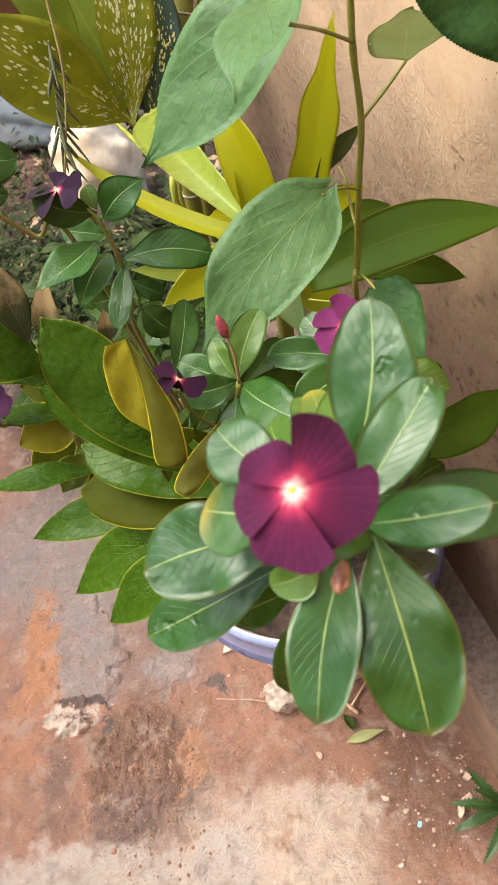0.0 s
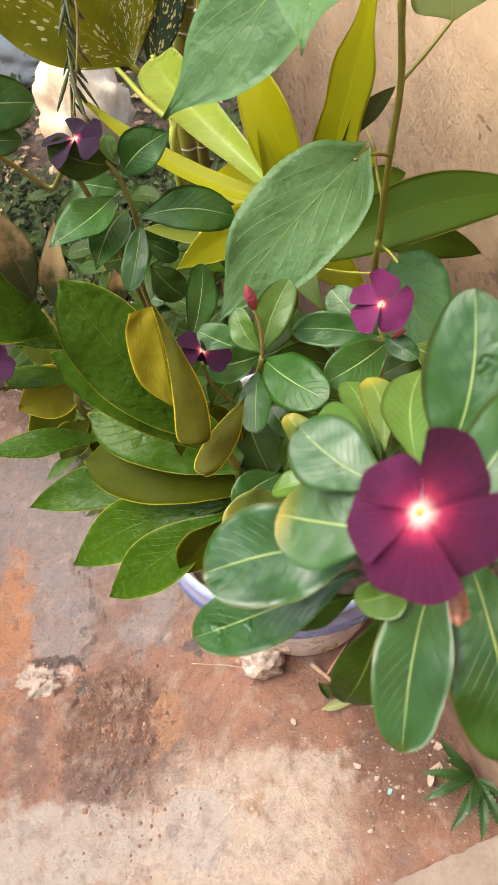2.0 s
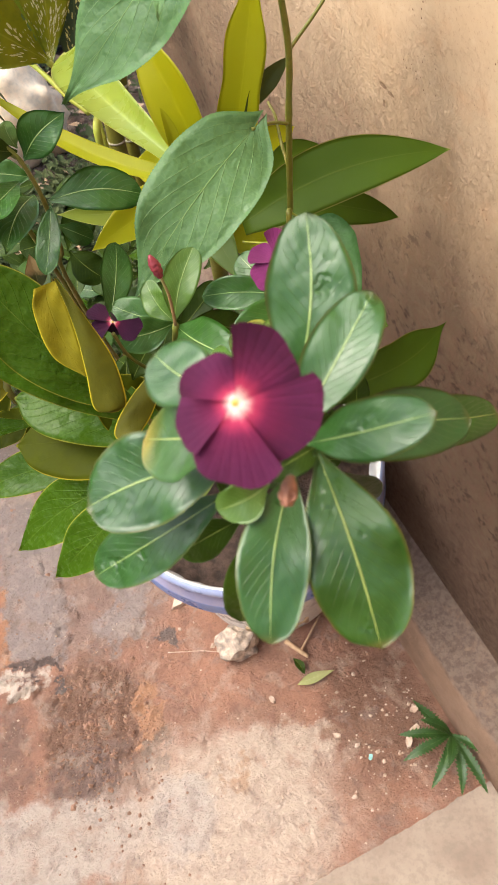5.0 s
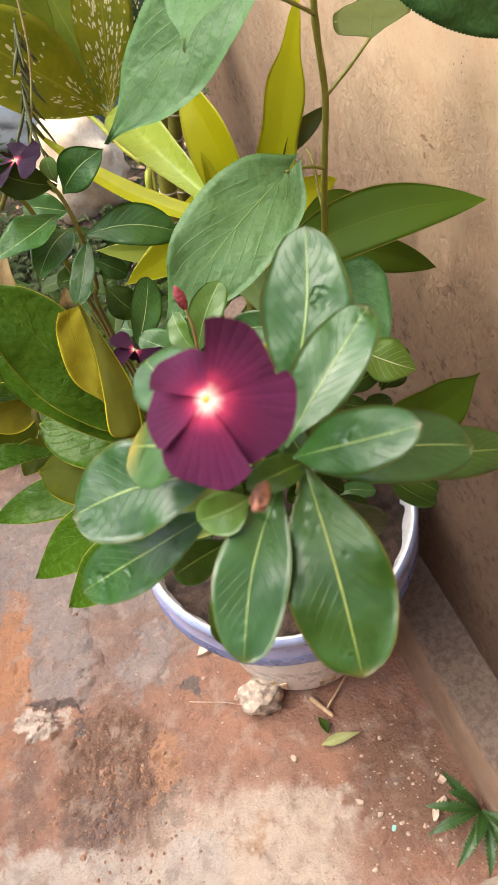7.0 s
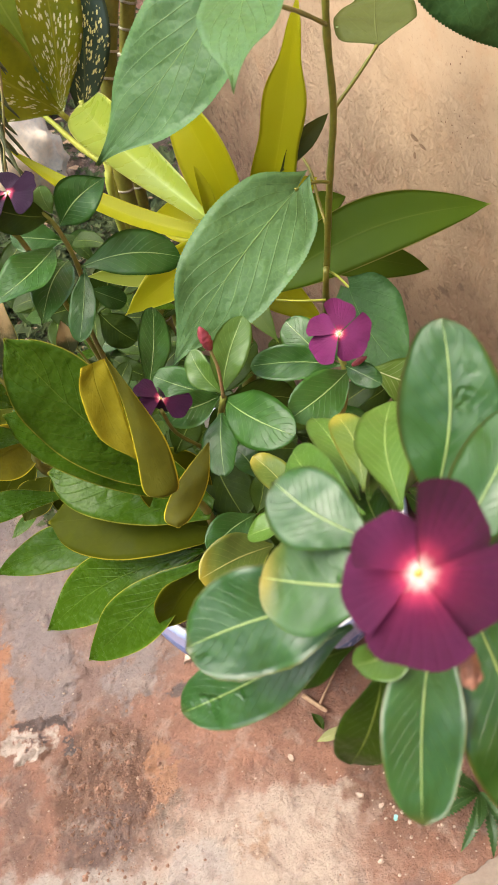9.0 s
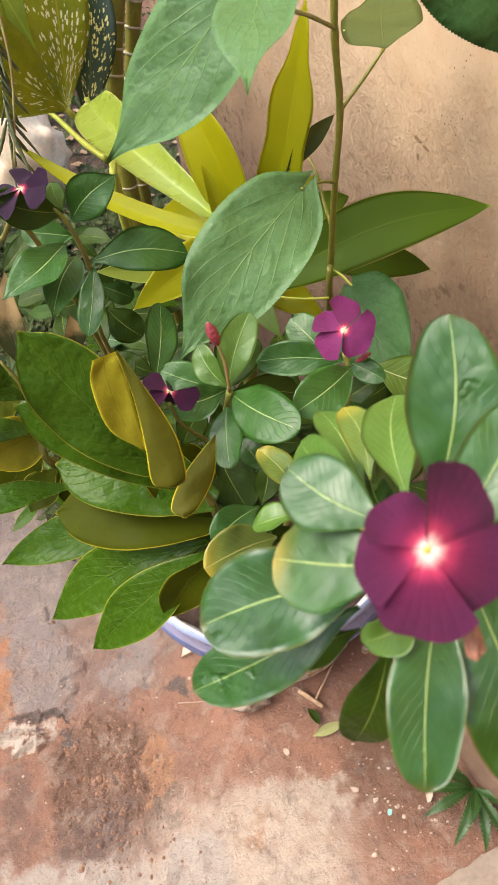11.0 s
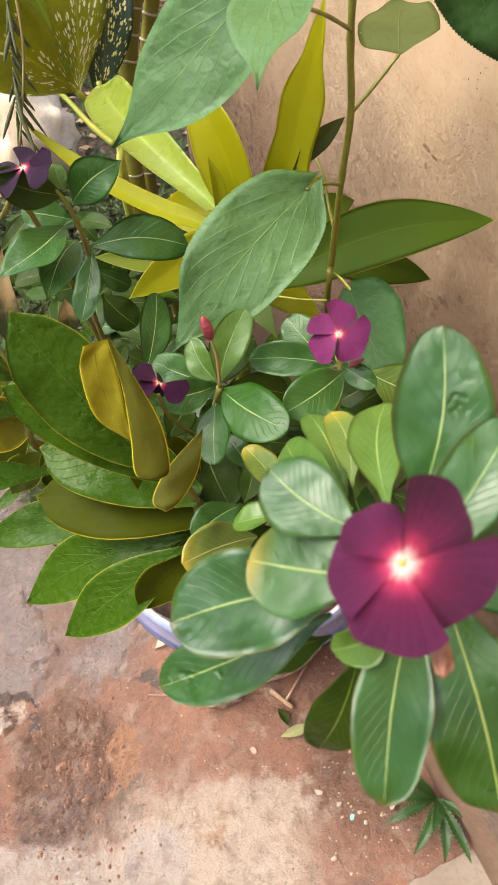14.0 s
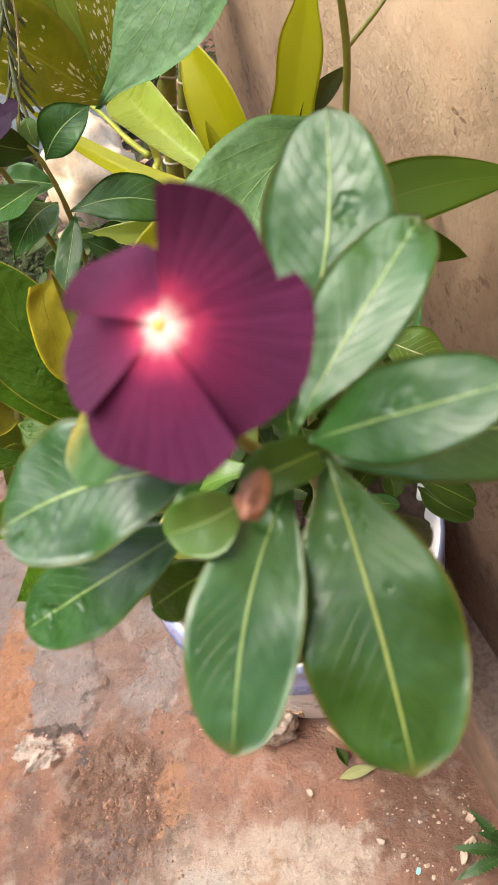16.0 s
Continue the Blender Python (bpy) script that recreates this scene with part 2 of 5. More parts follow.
WEED = leaf_mat("weed_leaf", (0.03, 0.085, 0.014), (0.12, 0.2, 0.05), (0.02, 0.06, 0.012), 0.4, 0.5, 6, 0.6, 0.06, 0.4, margin=(0.2, 0.25, 0.08))


def petal_mat(name, deep, mid, throat=0.14):
    """Velvety petal: white-pink throat that rays out into the dark colour."""
    k = Net(name, 0.75, 0.08)
    u, v, _ = k.split(k.coords("UV"))
    join = k.n.new("ShaderNodeCombineXYZ")
    for slot, val in enumerate((k.math("MULTIPLY", v, 22.0), k.math("MULTIPLY", u, 1.5), k.math("MULTIPLY", k.random(), 9.0))):
        k.put(join.inputs[slot], val)
    ray = k.math("MULTIPLY", k.noise(1.0, 3, 0.6, join.outputs[0]), 0.2)
    reach = k.math("SUBTRACT", u, k.math("SUBTRACT", ray, 0.08))
    tone = k.mix(k.ramp(k.noise(60, 4), 0.3, 0.7), deep, [c * 1.5 for c in deep])
    line = k.ramp(k.math("ABSOLUTE", k.math("SUBTRACT", k.math("FRACT", k.math("MULTIPLY", v, 9.0)), 0.5)), 0.0, 0.2, 1.0, 0.0)
    tone = k.mix(k.math("MULTIPLY", line, 0.05), tone, mid)
    tone = k.mix(k.ramp(k.math("ADD", u, k.math("MULTIPLY_ADD", k.noise(70, 3), 0.5, -0.25)), 0.2, 0.85, 0.9, 0.0), tone, mid)
    tone = k.mix(k.ramp(reach, throat * 0.5, throat * 2.0, 1.0, 0.0), tone, (0.42, 0.035, 0.09))
    tone = k.mix(k.ramp(reach, throat * 0.0, throat * 1.05, 1.0, 0.0), tone, (0.86, 0.72, 0.6))
    k.colour(tone)
    k.b.inputs["Sheen Weight"].default_value = 0.12
    k.bump(k.math("ADD", k.noise(500, 2), k.math("MULTIPLY", line, 0.5)), 0.3, 0.001)
    return k.m


PETAL = petal_mat("petal_wine", (0.053, 0.0075, 0.03), (0.13, 0.011, 0.048), 0.21)
PETAL_MAGENTA = petal_mat("petal_magenta", (0.092, 0.012, 0.058), (0.15, 0.026, 0.095))
PETAL_DARK = petal_mat("petal_dark", (0.022, 0.004, 0.018), (0.04, 0.006, 0.026))
PETAL_VIOLET = petal_mat("petal_violet", (0.012, 0.0035, 0.013), (0.02, 0.006, 0.02))


def two_tone(name, a, b, scale=40.0, rough=0.6, relief=0.2, spec=0.4, fine=6.0):
    k = Net(name, rough, spec)
    tone = k.mix(k.ramp(k.noise(scale, 4), 0.3, 0.7), a, b)
    tone = k.mix(k.math("MULTIPLY", k.ramp(k.noise(scale * fine, 4), 0.4, 0.7), 0.4), tone, [c * 0.6 for c in a])
    k.colour(tone).bump(k.noise(scale * fine * 0.7, 4), relief, 0.003)
    return k.m


STEM = two_tone("stem", (0.17, 0.19, 0.025), (0.19, 0.145, 0.04))
STEM_RED = two_tone("stem_reddish", (0.28, 0.16, 0.07), (0.2, 0.2, 0.06))
STEM_GREEN = two_tone("stem_green", (0.15, 0.16, 0.02), (0.2, 0.18, 0.025), 30, 0.45)
STEM_YELLOW = two_tone("stem_yellow", (0.4, 0.42, 0.05), (0.3, 0.35, 0.04), 30, 0.5)
EYE = two_tone("flower_eye", (0.6, 0.5, 0.2), (0.6, 0.4, 0.05), 400, 0.6)
BUD = two_tone("bud_red", (0.3, 0.05, 0.06), (0.22, 0.035, 0.05), 200, 0.5)
HUSK = two_tone("husk", (0.34, 0.15, 0.085), (0.16, 0.07, 0.045), 300, 0.7)
RING = two_tone("cane_ring", (0.5, 0.48, 0.36), (0.36, 0.32, 0.22), 80, 0.8)
TWIG = two_tone("dry_twig", (0.12, 0.135, 0.055), (0.06, 0.07, 0.03), 120, 0.6)
STONE = two_tone("cream_stone", (0.9, 0.77, 0.57), (0.84, 0.62, 0.38), 14, 0.85)
ROCK = two_tone("rubble", (0.66, 0.54, 0.42), (0.2, 0.165, 0.145), 60, 0.9, 0.8)
CHIP = two_tone("pale_chip", (0.6, 0.48, 0.38), (0.45, 0.32, 0.23), 90, 0.8)
TEAL = two_tone("teal_plastic", (0.3, 0.62, 0.58), (0.24, 0.52, 0.5), 90, 0.4)
STRAW = two_tone("straw", (0.6, 0.42, 0.26), (0.45, 0.3, 0.18), 90, 0.8)
PEBBLE = two_tone("clod", (0.36, 0.21, 0.14), (0.27, 0.165, 0.118), 60, 0.95, 0.5)

SOIL = two_tone("potting_soil", (0.022, 0.014, 0.01), (0.075, 0.045, 0.031), 70, 0.95, 1.0)
BLUE_GREY = two_tone("blue_grey_concrete", (0.17, 0.2, 0.215), (0.12, 0.12, 0.12), 9, 0.9, 0.4, 0.3, 14)
SLAB = two_tone("concrete_slab", (0.31, 0.25, 0.195), (0.23, 0.175, 0.135), 9, 0.9, 0.4, 0.3, 14)


def ground_mat():
    k = Net("bare_earth", 0.92, 0.25)
    at = k.coords()
    x, y, _ = k.split(at)
    warp = k.math("MULTIPLY_ADD", k.noise(16, 7, 0.62), 0.17, -0.085)
    warp2 = k.math("MULTIPLY_ADD", k.noise(21, 7, 0.62), 0.17, -0.085)

    def patch(cx, cy, rx, ry, soft=0.2, turn=0.0):
        px, py = k.math("ADD", k.math("SUBTRACT", x, cx), warp), k.math("ADD", k.math("SUBTRACT", y, cy), warp2)
        c, s = math.cos(radians(turn)), math.sin(radians(turn))
        dx = k.math("DIVIDE", k.math("MULTIPLY_ADD", px, c, k.math("MULTIPLY", py, s)), rx)
        dy = k.math("DIVIDE", k.math("MULTIPLY_ADD", py, c, k.math("MULTIPLY", px, -s)), ry)
        return k.ramp(k.math("SQRT", k.math("ADD", k.math("MULTIPLY", dx, dx), k.math("MULTIPLY", dy, dy))), 1 - soft, 1 + soft, 1.0, 0.0)

    grey, cream = (0.255, 0.208, 0.187), (0.465, 0.375, 0.3)
    tone = k.mix(k.ramp(k.noise(9, 6, 0.6), 0.35, 0.65), (0.325, 0.17, 0.114), (0.255, 0.142, 0.1))
    tone = k.mix(patch(-0.15, 1.15, 0.34, 0.24, 0.3), tone, (0.24, 0.195, 0.173))
    # two dark patches paint the plants' shade into the earth
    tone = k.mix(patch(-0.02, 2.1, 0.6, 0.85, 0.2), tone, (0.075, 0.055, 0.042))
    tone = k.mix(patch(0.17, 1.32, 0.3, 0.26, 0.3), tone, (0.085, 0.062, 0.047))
    tone = k.mix(patch(-0.08, 0.88, 0.16, 0.1, 0.4), tone, (0.227, 0.151, 0.122))
    tone = k.mix(patch(-0.21, 0.9, 0.075, 0.125, 0.15, 8), tone, grey)
    tone = k.mix(patch(0.0, 0.865, 0.05, 0.085, 0.2, -35), tone, grey)
    tone = k.mix(patch(-0.305, 0.9, 0.038, 0.15, 0.25, 4), tone, (0.361, 0.181, 0.100))
    tone = k.mix(patch(-0.34, 0.74, 0.05, 0.08, 0.3), tone, (0.336, 0.172, 0.105))
    tone = k.mix(patch(-0.09, 0.645, 0.105, 0.13, 0.22), tone, (0.168, 0.097, 0.066))
    tone = k.mix(patch(-0.1, 0.56, 0.09, 0.06, 0.35), tone, (0.168, 0.113, 0.091))
    tone = k.mix(k.math("MULTIPLY", patch(-0.26, 0.63, 0.04, 0.085, 0.5), 0.6), tone, (0.126, 0.094, 0.079))
    tone = k.mix(patch(0.016, 0.645, 0.022, 0.075, 0.2, 6), tone, (0.336, 0.181, 0.105))
    tone = k.mix(patch(0.02, 0.575, 0.02, 0.05, 0.3, -30), tone, (0.160, 0.118, 0.092))
    tone = k.mix(patch(0.14, 0.42, 0.2, 0.165, 0.34), tone, cream)
    tone = k.mix(patch(0.27, 0.535, 0.09, 0.045, 0.3, -8), tone, cream)
    tone = k.mix(k.math("MULTIPLY", patch(0.06, 0.46, 0.05, 0.07, 0.3), 0.6), tone, (0.403, 0.361, 0.328))
    tone = k.mix(k.math("MULTIPLY", patch(0.17, 0.5, 0.02, 0.03, 0.4), 0.7), tone, (0.353, 0.218, 0.134))
    tone = k.mix(patch(-0.22, 0.45, 0.22, 0.085, 0.25), tone, (0.415, 0.352, 0.3))
    # shadow line below the raised grey crust, painted as a dark strip and spot
    tone = k.mix(patch(-0.215, 0.79, 0.065, 0.013, 0.3, -14), tone, (0.101, 0.076, 0.066))
    tone = k.mix(patch(-0.155, 0.742, 0.016, 0.014, 0.3), tone, (0.101, 0.084, 0.076))
    tone = k.mix(patch(-0.235, 0.757, 0.052, 0.019, 0.25, -15), tone, (0.504, 0.420, 0.344))
    tone = k.mix(patch(0.07, 0.78, 0.014, 0.03, 0.35, 30), tone, (0.134, 0.105, 0.092))
    tone = k.mix(patch(0.46, 0.57, 0.1, 0.12, 0.4), tone, (0.185, 0.105, 0.071))
    tone = k.mix(k.math("MULTIPLY", k.ramp(k.noise(13, 7, 0.65, distort=0.4), 0.5, 0.64), 0.3), tone, (0.29, 0.185, 0.13))
    tone = k.mix(k.math("MULTIPLY", k.ramp(k.noise(17, 7, 0.65, distort=0.4), 0.55, 0.66), 0.4), tone, (0.21, 0.168, 0.15))
    blotch = k.noise(30, 6, 0.6)
    tone = k.mix(k.math("MULTIPLY", k.ramp(blotch, 0.5, 0.68), 0.35), tone, (0.143, 0.092, 0.071))
    tone = k.mix(k.math("MULTIPLY", k.ramp(k.noise(19, 6, 0.6), 0.52, 0.66), 0.4), tone, (0.395, 0.311, 0.252))
    tone = k.mix(k.math("MULTIPLY", k.ramp(k.noise(24, 5, 0.6), 0.56, 0.68), 0.35), tone, (0.302, 0.163, 0.110))
    rough = k.noise(46, 7, 0.66)
    fine = k.noise(170, 5, 0.7)
    tone = k.mix(k.math("MULTIPLY", k.ramp(fine, 0.54, 0.74), 0.22), tone, (0.092, 0.059, 0.044))
    speck = k.math("MULTIPLY", k.ramp(k.noise(95, 5, 0.7), 0.58, 0.66), k.ramp(k.noise(11, 4, 0.6), 0.42, 0.6, 0.1, 0.8))
    tone = k.mix(k.math("MULTIPLY", speck, 0.6), tone, (0.101, 0.069, 0.055))
    grit = k.math("MULTIPLY", k.ramp(k.cells(210), 0.1, 0.22, 1.0, 0.0), k.ramp(k.noise(26, 3), 0.5, 0.62))
    tone = k.mix(k.math("MULTIPLY", grit, 0.6), tone, (0.504, 0.403, 0.328))
    k.colour(tone)
    k.bump(k.math("ADD", k.math("MULTIPLY", rough, 1.5), k.math("ADD", k.math("MULTIPLY", fine, 0.4), k.math("MULTIPLY", grit, 0.3))), 0.78, 0.014)
    return k.m


def wall_mat():
    k = Net("ochre_plaster", 0.9, 0.2)
    x, y, z = k.split(k.coords())
    tone = k.mix(k.ramp(k.noise(5, 6, 0.6), 0.3, 0.7), (0.45, 0.318, 0.19), (0.53, 0.39, 0.245))
    tone = k.mix(k.math("MULTIPLY", k.ramp(k.noise(22, 5, 0.6), 0.5, 0.75), 0.4), tone, (0.5, 0.29, 0.15))
    tone = k.mix(k.math("MULTIPLY", k.ramp(k.noise(260, 3, 0.6), 0.56, 0.7), 0.3), tone, (0.27, 0.165, 0.095))
    tone = k.mix(k.math("MULTIPLY", k.ramp(k.noise(70, 5, 0.6), 0.55, 0.72), 0.15), tone, (0.62, 0.49, 0.34))
    # brown damp stain, deepened by painted shade low on the wall
    damp_shade = k.ramp(k.math("ADD", z, k.math("MULTIPLY_ADD", k.noise(6, 5, 0.6), 0.4, -0.2)), 0.68, 1.14, 1.0, 0.0)
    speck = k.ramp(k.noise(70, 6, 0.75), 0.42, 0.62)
    tone = k.mix(k.math("MULTIPLY", damp_shade, k.math("MULTIPLY_ADD", speck, 0.3, 0.7)), tone, k.mix(speck, (0.1, 0.062, 0.042), (0.22, 0.134, 0.088)))
    # mossy dirt at the foot, its tone also carrying painted shade
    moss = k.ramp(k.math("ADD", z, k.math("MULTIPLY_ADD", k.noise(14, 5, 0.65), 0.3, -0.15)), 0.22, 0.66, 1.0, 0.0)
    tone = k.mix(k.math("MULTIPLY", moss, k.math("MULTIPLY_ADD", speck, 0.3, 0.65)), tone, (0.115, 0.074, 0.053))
    worn = k.ramp(k.math("ADD", z, k.math("MULTIPLY_ADD", k.noise(9, 5, 0.6), 0.4, -0.2)), 0.72, 1.02, 1.0, 0.0)
    scab = k.math("MULTIPLY", k.ramp(k.noise(58, 6, 0.72), 0.5, 0.6), k.ramp(k.noise(15, 4, 0.6), 0.4, 0.6))
    tone = k.mix(k.math("MULTIPLY", k.math("MULTIPLY", scab, worn), 0.75), tone, (0.075, 0.045, 0.032))
    pits = k.math("MULTIPLY", k.ramp(k.cells(150), 0.07, 0.16, 1.0, 0.0), k.ramp(k.noise(16, 4), 0.55, 0.63))
    tone = k.mix(k.math("MULTIPLY", pits, 0.7), tone, (0.2, 0.11, 0.06))
    for cy, cz, ry, rz in ((0.779, 1.004, 0.007, 0.0025), (0.765, 1.002, 0.006, 0.002), (0.776, 0.986, 0.0025, 0.004), (0.72, 0.975, 0.003, 0.002)):
        dy, dz = k.math("DIVIDE", k.math("SUBTRACT", y, cy), ry), k.math("DIVIDE", k.math("SUBTRACT", z, cz), rz)
        pits = k.math("MAXIMUM", pits, k.ramp(k.math("ADD", k.math("MULTIPLY", dy, dy), k.math("MULTIPLY", dz, dz)), 0.5, 1.4, 1.0, 0.0))
    tone = k.mix(k.math("MULTIPLY", pits, 0.6), tone, (0.14, 0.075, 0.04))
    k.colour(tone)
    coarse = k.math("MULTIPLY", damp_shade, k.math("ADD", k.math("MULTIPLY", speck, 5.0), k.math("MULTIPLY", k.noise(48, 6, 0.7), 9.0)))
    worn_scab = k.math("MULTIPLY", k.math("MULTIPLY", scab, worn), -6.0)
    rel = k.math("ADD", k.math("ADD", coarse, worn_scab), k.math("ADD", k.math("MULTIPLY", k.noise(420, 3, 0.5), 0.12), k.math("MULTIPLY", k.noise(26, 4, 0.5), 1.0)))
    k.bump(k.math("SUBTRACT", rel, k.math("MULTIPLY", pits, 0.5)), 0.55, 0.004)
    return k.m


def kerb_mat():
    k = Net("kerb_render", 0.92, 0.2)
    z = k.split(k.coords())[2]
    tone = k.mix(k.ramp(k.noise(14, 6, 0.65), 0.3, 0.7), (0.30, 0.2, 0.14), (0.22, 0.145, 0.1))
    moss = k.ramp(k.math("ADD", z, k.math("MULTIPLY_ADD", k.noise(30, 5, 0.65), 0.03, -0.015)), 0.142, 0.156)
    tone = k.mix(k.math("MULTIPLY", moss, k.ramp(k.noise(20, 5, 0.7), 0.2, 0.5)), tone, k.mix(k.ramp(k.noise(90, 6, 0.7), 0.4, 0.6), (0.2, 0.148, 0.115), (0.14, 0.1, 0.078)))
    k.colour(tone).bump(k.noise(60, 7, 0.7), 0.8, 0.01)
    return k.m


def pot_mat(name, base, dirt, amount):
    k = Net(name, 0.3, 0.5)
    tone = k.mix(k.ramp(k.noise(12, 5, 0.6), 0.35, 0.7), base, [c * 0.8 for c in base])
    tone = k.mix(k.math("MULTIPLY", k.ramp(k.noise(26, 6, 0.7), 0.5, 0.72), amount), tone, dirt)
    k.colour(tone).bump(k.noise(60, 4), 0.1, 0.002)
    k.put(k.b.inputs["Roughness"], k.ramp(k.noise(26, 6, 0.7), 0.4, 0.75, 0.25, 0.7))
    return k.m


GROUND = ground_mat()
WALL = wall_mat()
GLAZE_BLUE = pot_mat("blue_glaze", (0.17, 0.26, 0.58), (0.5, 0.47, 0.46), 0.25)
GLAZE_PALE = pot_mat("pale_blue_glaze", (0.33, 0.39, 0.6), (0.42, 0.38, 0.36), 0.35)
GLAZE_GREY = pot_mat("grey_violet_glaze", (0.27, 0.27, 0.42), (0.4, 0.34, 0.32), 0.35)
GLAZE_WHITE = pot_mat("white_glaze", (0.86, 0.86, 0.85), (0.55, 0.42, 0.3), 0.18)
MOTIF = pot_mat("tan_motif", (0.5, 0.36, 0.22), (0.4, 0.3, 0.22), 0.4)


# ---- building helpers ----
def part(name, bm, material, parent, label="", smooth=True):
    me = bpy.data.meshes.new(name)
    bm.normal_update()
    bm.to_mesh(me)
    bm.free()
    for p in me.polygons:
        p.use_smooth = smooth
    for m in material if isinstance(material, (list, tuple)) else [material]:
        me.materials.append(m)
    ob = new(name, me)
    if parent:
        ob.parent = parent
        ob.matrix_parent_inverse = (Matrix.Translation(parent.location) if parent.type == "EMPTY" else Matrix()).inverted()
    if label:
        ob["label"] = label
    return ob


def thing(name, at, label, category, group="", kind=""):
    ob = new(name)
    ob.location = at
    ob.empty_display_size = 0.02
    return tagged(ob, label, category, group, kind)


def lathe(profile, centre, seg=72, wobble=0.0):
    """A bmesh turned round the vertical through centre from (radius, height) pairs."""
    bm = bmesh.new()
    rings = []
    for r, z in profile:
        if r < 1e-6:
            rings.append([bm.verts.new((centre[0], centre[1], centre[2] + z))])
        else:
            ring = []
            for k in range(seg):
                a = 2 * math.pi * k / seg
                q = r * (1 + wobble * math.sin(2 * a + 0.7))
                ring.append(bm.verts.new((centre[0] + q * math.cos(a), centre[1] + q * math.sin(a), centre[2] + z)))
            rings.append(ring)
    for a, b in zip(rings, rings[1:]):
        for k in range(seg):
            q = list(dict.fromkeys([a[k % len(a)], a[(k + 1) % len(a)], b[(k + 1) % len(b)], b[k % len(b)]]))
            if len(q) > 2:
                bm.faces.new(q)
    bmesh.ops.recalc_face_normals(bm, faces=bm.faces)
    return bm


def box(lo, hi):
    bm = bmesh.new()
    bmesh.ops.create_cube(bm, size=1)
    for v in bm.verts:
        v.co = Vector([l + (c + 0.5) * (h - l) for l, h, c in zip(lo, hi, v.co)])
    return bm


def spline(points, steps):
    """Points along a smooth curve through the given ones."""
    p = [Vector(q) for q in points]
    p = [p[0] * 2 - p[1], *p, p[-1] * 2 - p[-2]]
    out = []
    for a, b, c, d in zip(p, p[1:], p[2:], p[3:]):
        for k in range(steps):
            t = k / steps
            out.append(0.5 * (2 * b + (c - a) * t + (2 * a - 5 * b + 4 * c - d) * t * t + (3 * b - a - 3 * c + d) * t ** 3))
    return [*out, p[-2]]


def tube(points, r0, r1, sides=10, steps=6, knots=0.0):
    line = spline(points, steps)
    bm = bmesh.new()
    rings = []
    axis = (line[1] - line[0]).normalized()
    x = axis.orthogonal().normalized()
    for i, q in enumerate(line):
        d = (line[min(i + 1, len(line) - 1)] - line[max(i - 1, 0)]).normalized()
        x = (x - d * x.dot(d)).normalized()
        y = d.cross(x)
        t = i / (len(line) - 1)
        r = (r0 + (r1 - r0) * t) * (1 + knots * (1 if i % steps == 0 else 0) + 0.06 * math.sin(i * 1.7))
        rings.append([bm.verts.new(q + r * (math.cos(2 * math.pi * k / sides) * x + math.sin(2 * math.pi * k / sides) * y)) for k in range(sides)])
    for a, b in zip(rings, rings[1:]):
        for k in range(sides):
            bm.faces.new((a[k], a[(k + 1) % sides], b[(k + 1) % sides], b[k]))
    bm.faces.new(rings[0][::-1])
    bm.faces.new(rings[-1])
    return bm


def stem(plant, name, points, r0, r1, material):
    return part(name, tube(points, r0, r1, knots=0.12), material, plant)


# half width along a leaf, at even steps from its base to its tip
SHAPES = {
    "obovate": (0.07, 0.22, 0.48, 0.72, 0.89, 0.98, 1.0, 0.96, 0.85, 0.64, 0.0),
    "oval": (0.07, 0.28, 0.56, 0.79, 0.93, 1.0, 0.98, 0.9, 0.76, 0.55, 0.0),
    "round": (0.1, 0.7, 0.93, 1.0, 1.0, 0.97, 0.9, 0.79, 0.64, 0.44, 0.0),
    "wedge": (0.5, 0.86, 1.0, 0.97, 0.88, 0.77, 0.65, 0.52, 0.38, 0.22, 0.02),
    "broad": (0.25, 0.46, 0.66, 0.82, 0.93, 1.0, 1.0, 0.94, 0.8, 0.52, 0.03),
    "elliptic": (0.06, 0.28, 0.56, 0.79, 0.94, 1.0, 0.97, 0.84, 0.62, 0.34, 0.02),
    "lance": (0.06, 0.36, 0.7, 0.92, 1.0, 0.95, 0.82, 0.63, 0.42, 0.22, 0.01),
    "blunt": (0.3, 0.6, 0.8, 0.93, 1.0, 1.0, 0.98, 0.94, 0.87, 0.72, 0.0),
    "toothed": (0.12, 0.66, 0.9, 0.98, 1.0, 0.95, 0.85, 0.69, 0.47, 0.2, 0.01),
    "drawn": (0.04, 0.7, 0.93, 1.0, 1.0, 0.98, 0.9, 0.72, 0.42, 0.16, 0.01),
    "strap": (0.42, 0.66, 0.85, 0.96, 1.0, 0.98, 0.9, 0.76, 0.56, 0.31, 0.01),
    "paddle": (0.3, 0.42, 0.56, 0.7, 0.82, 0.92, 0.98, 1.0, 0.96, 0.8, 0.0),
    "wavystrap": (0.6, 0.82, 0.95, 1.0, 0.98, 0.95, 0.97, 0.85, 0.5, 0.3, 0.02),
    "weed": (0.15, 0.4, 0.62, 0.8, 0.92, 1.0, 0.96, 0.84, 0.62, 0.35, 0.03),
}
SEED = [1]


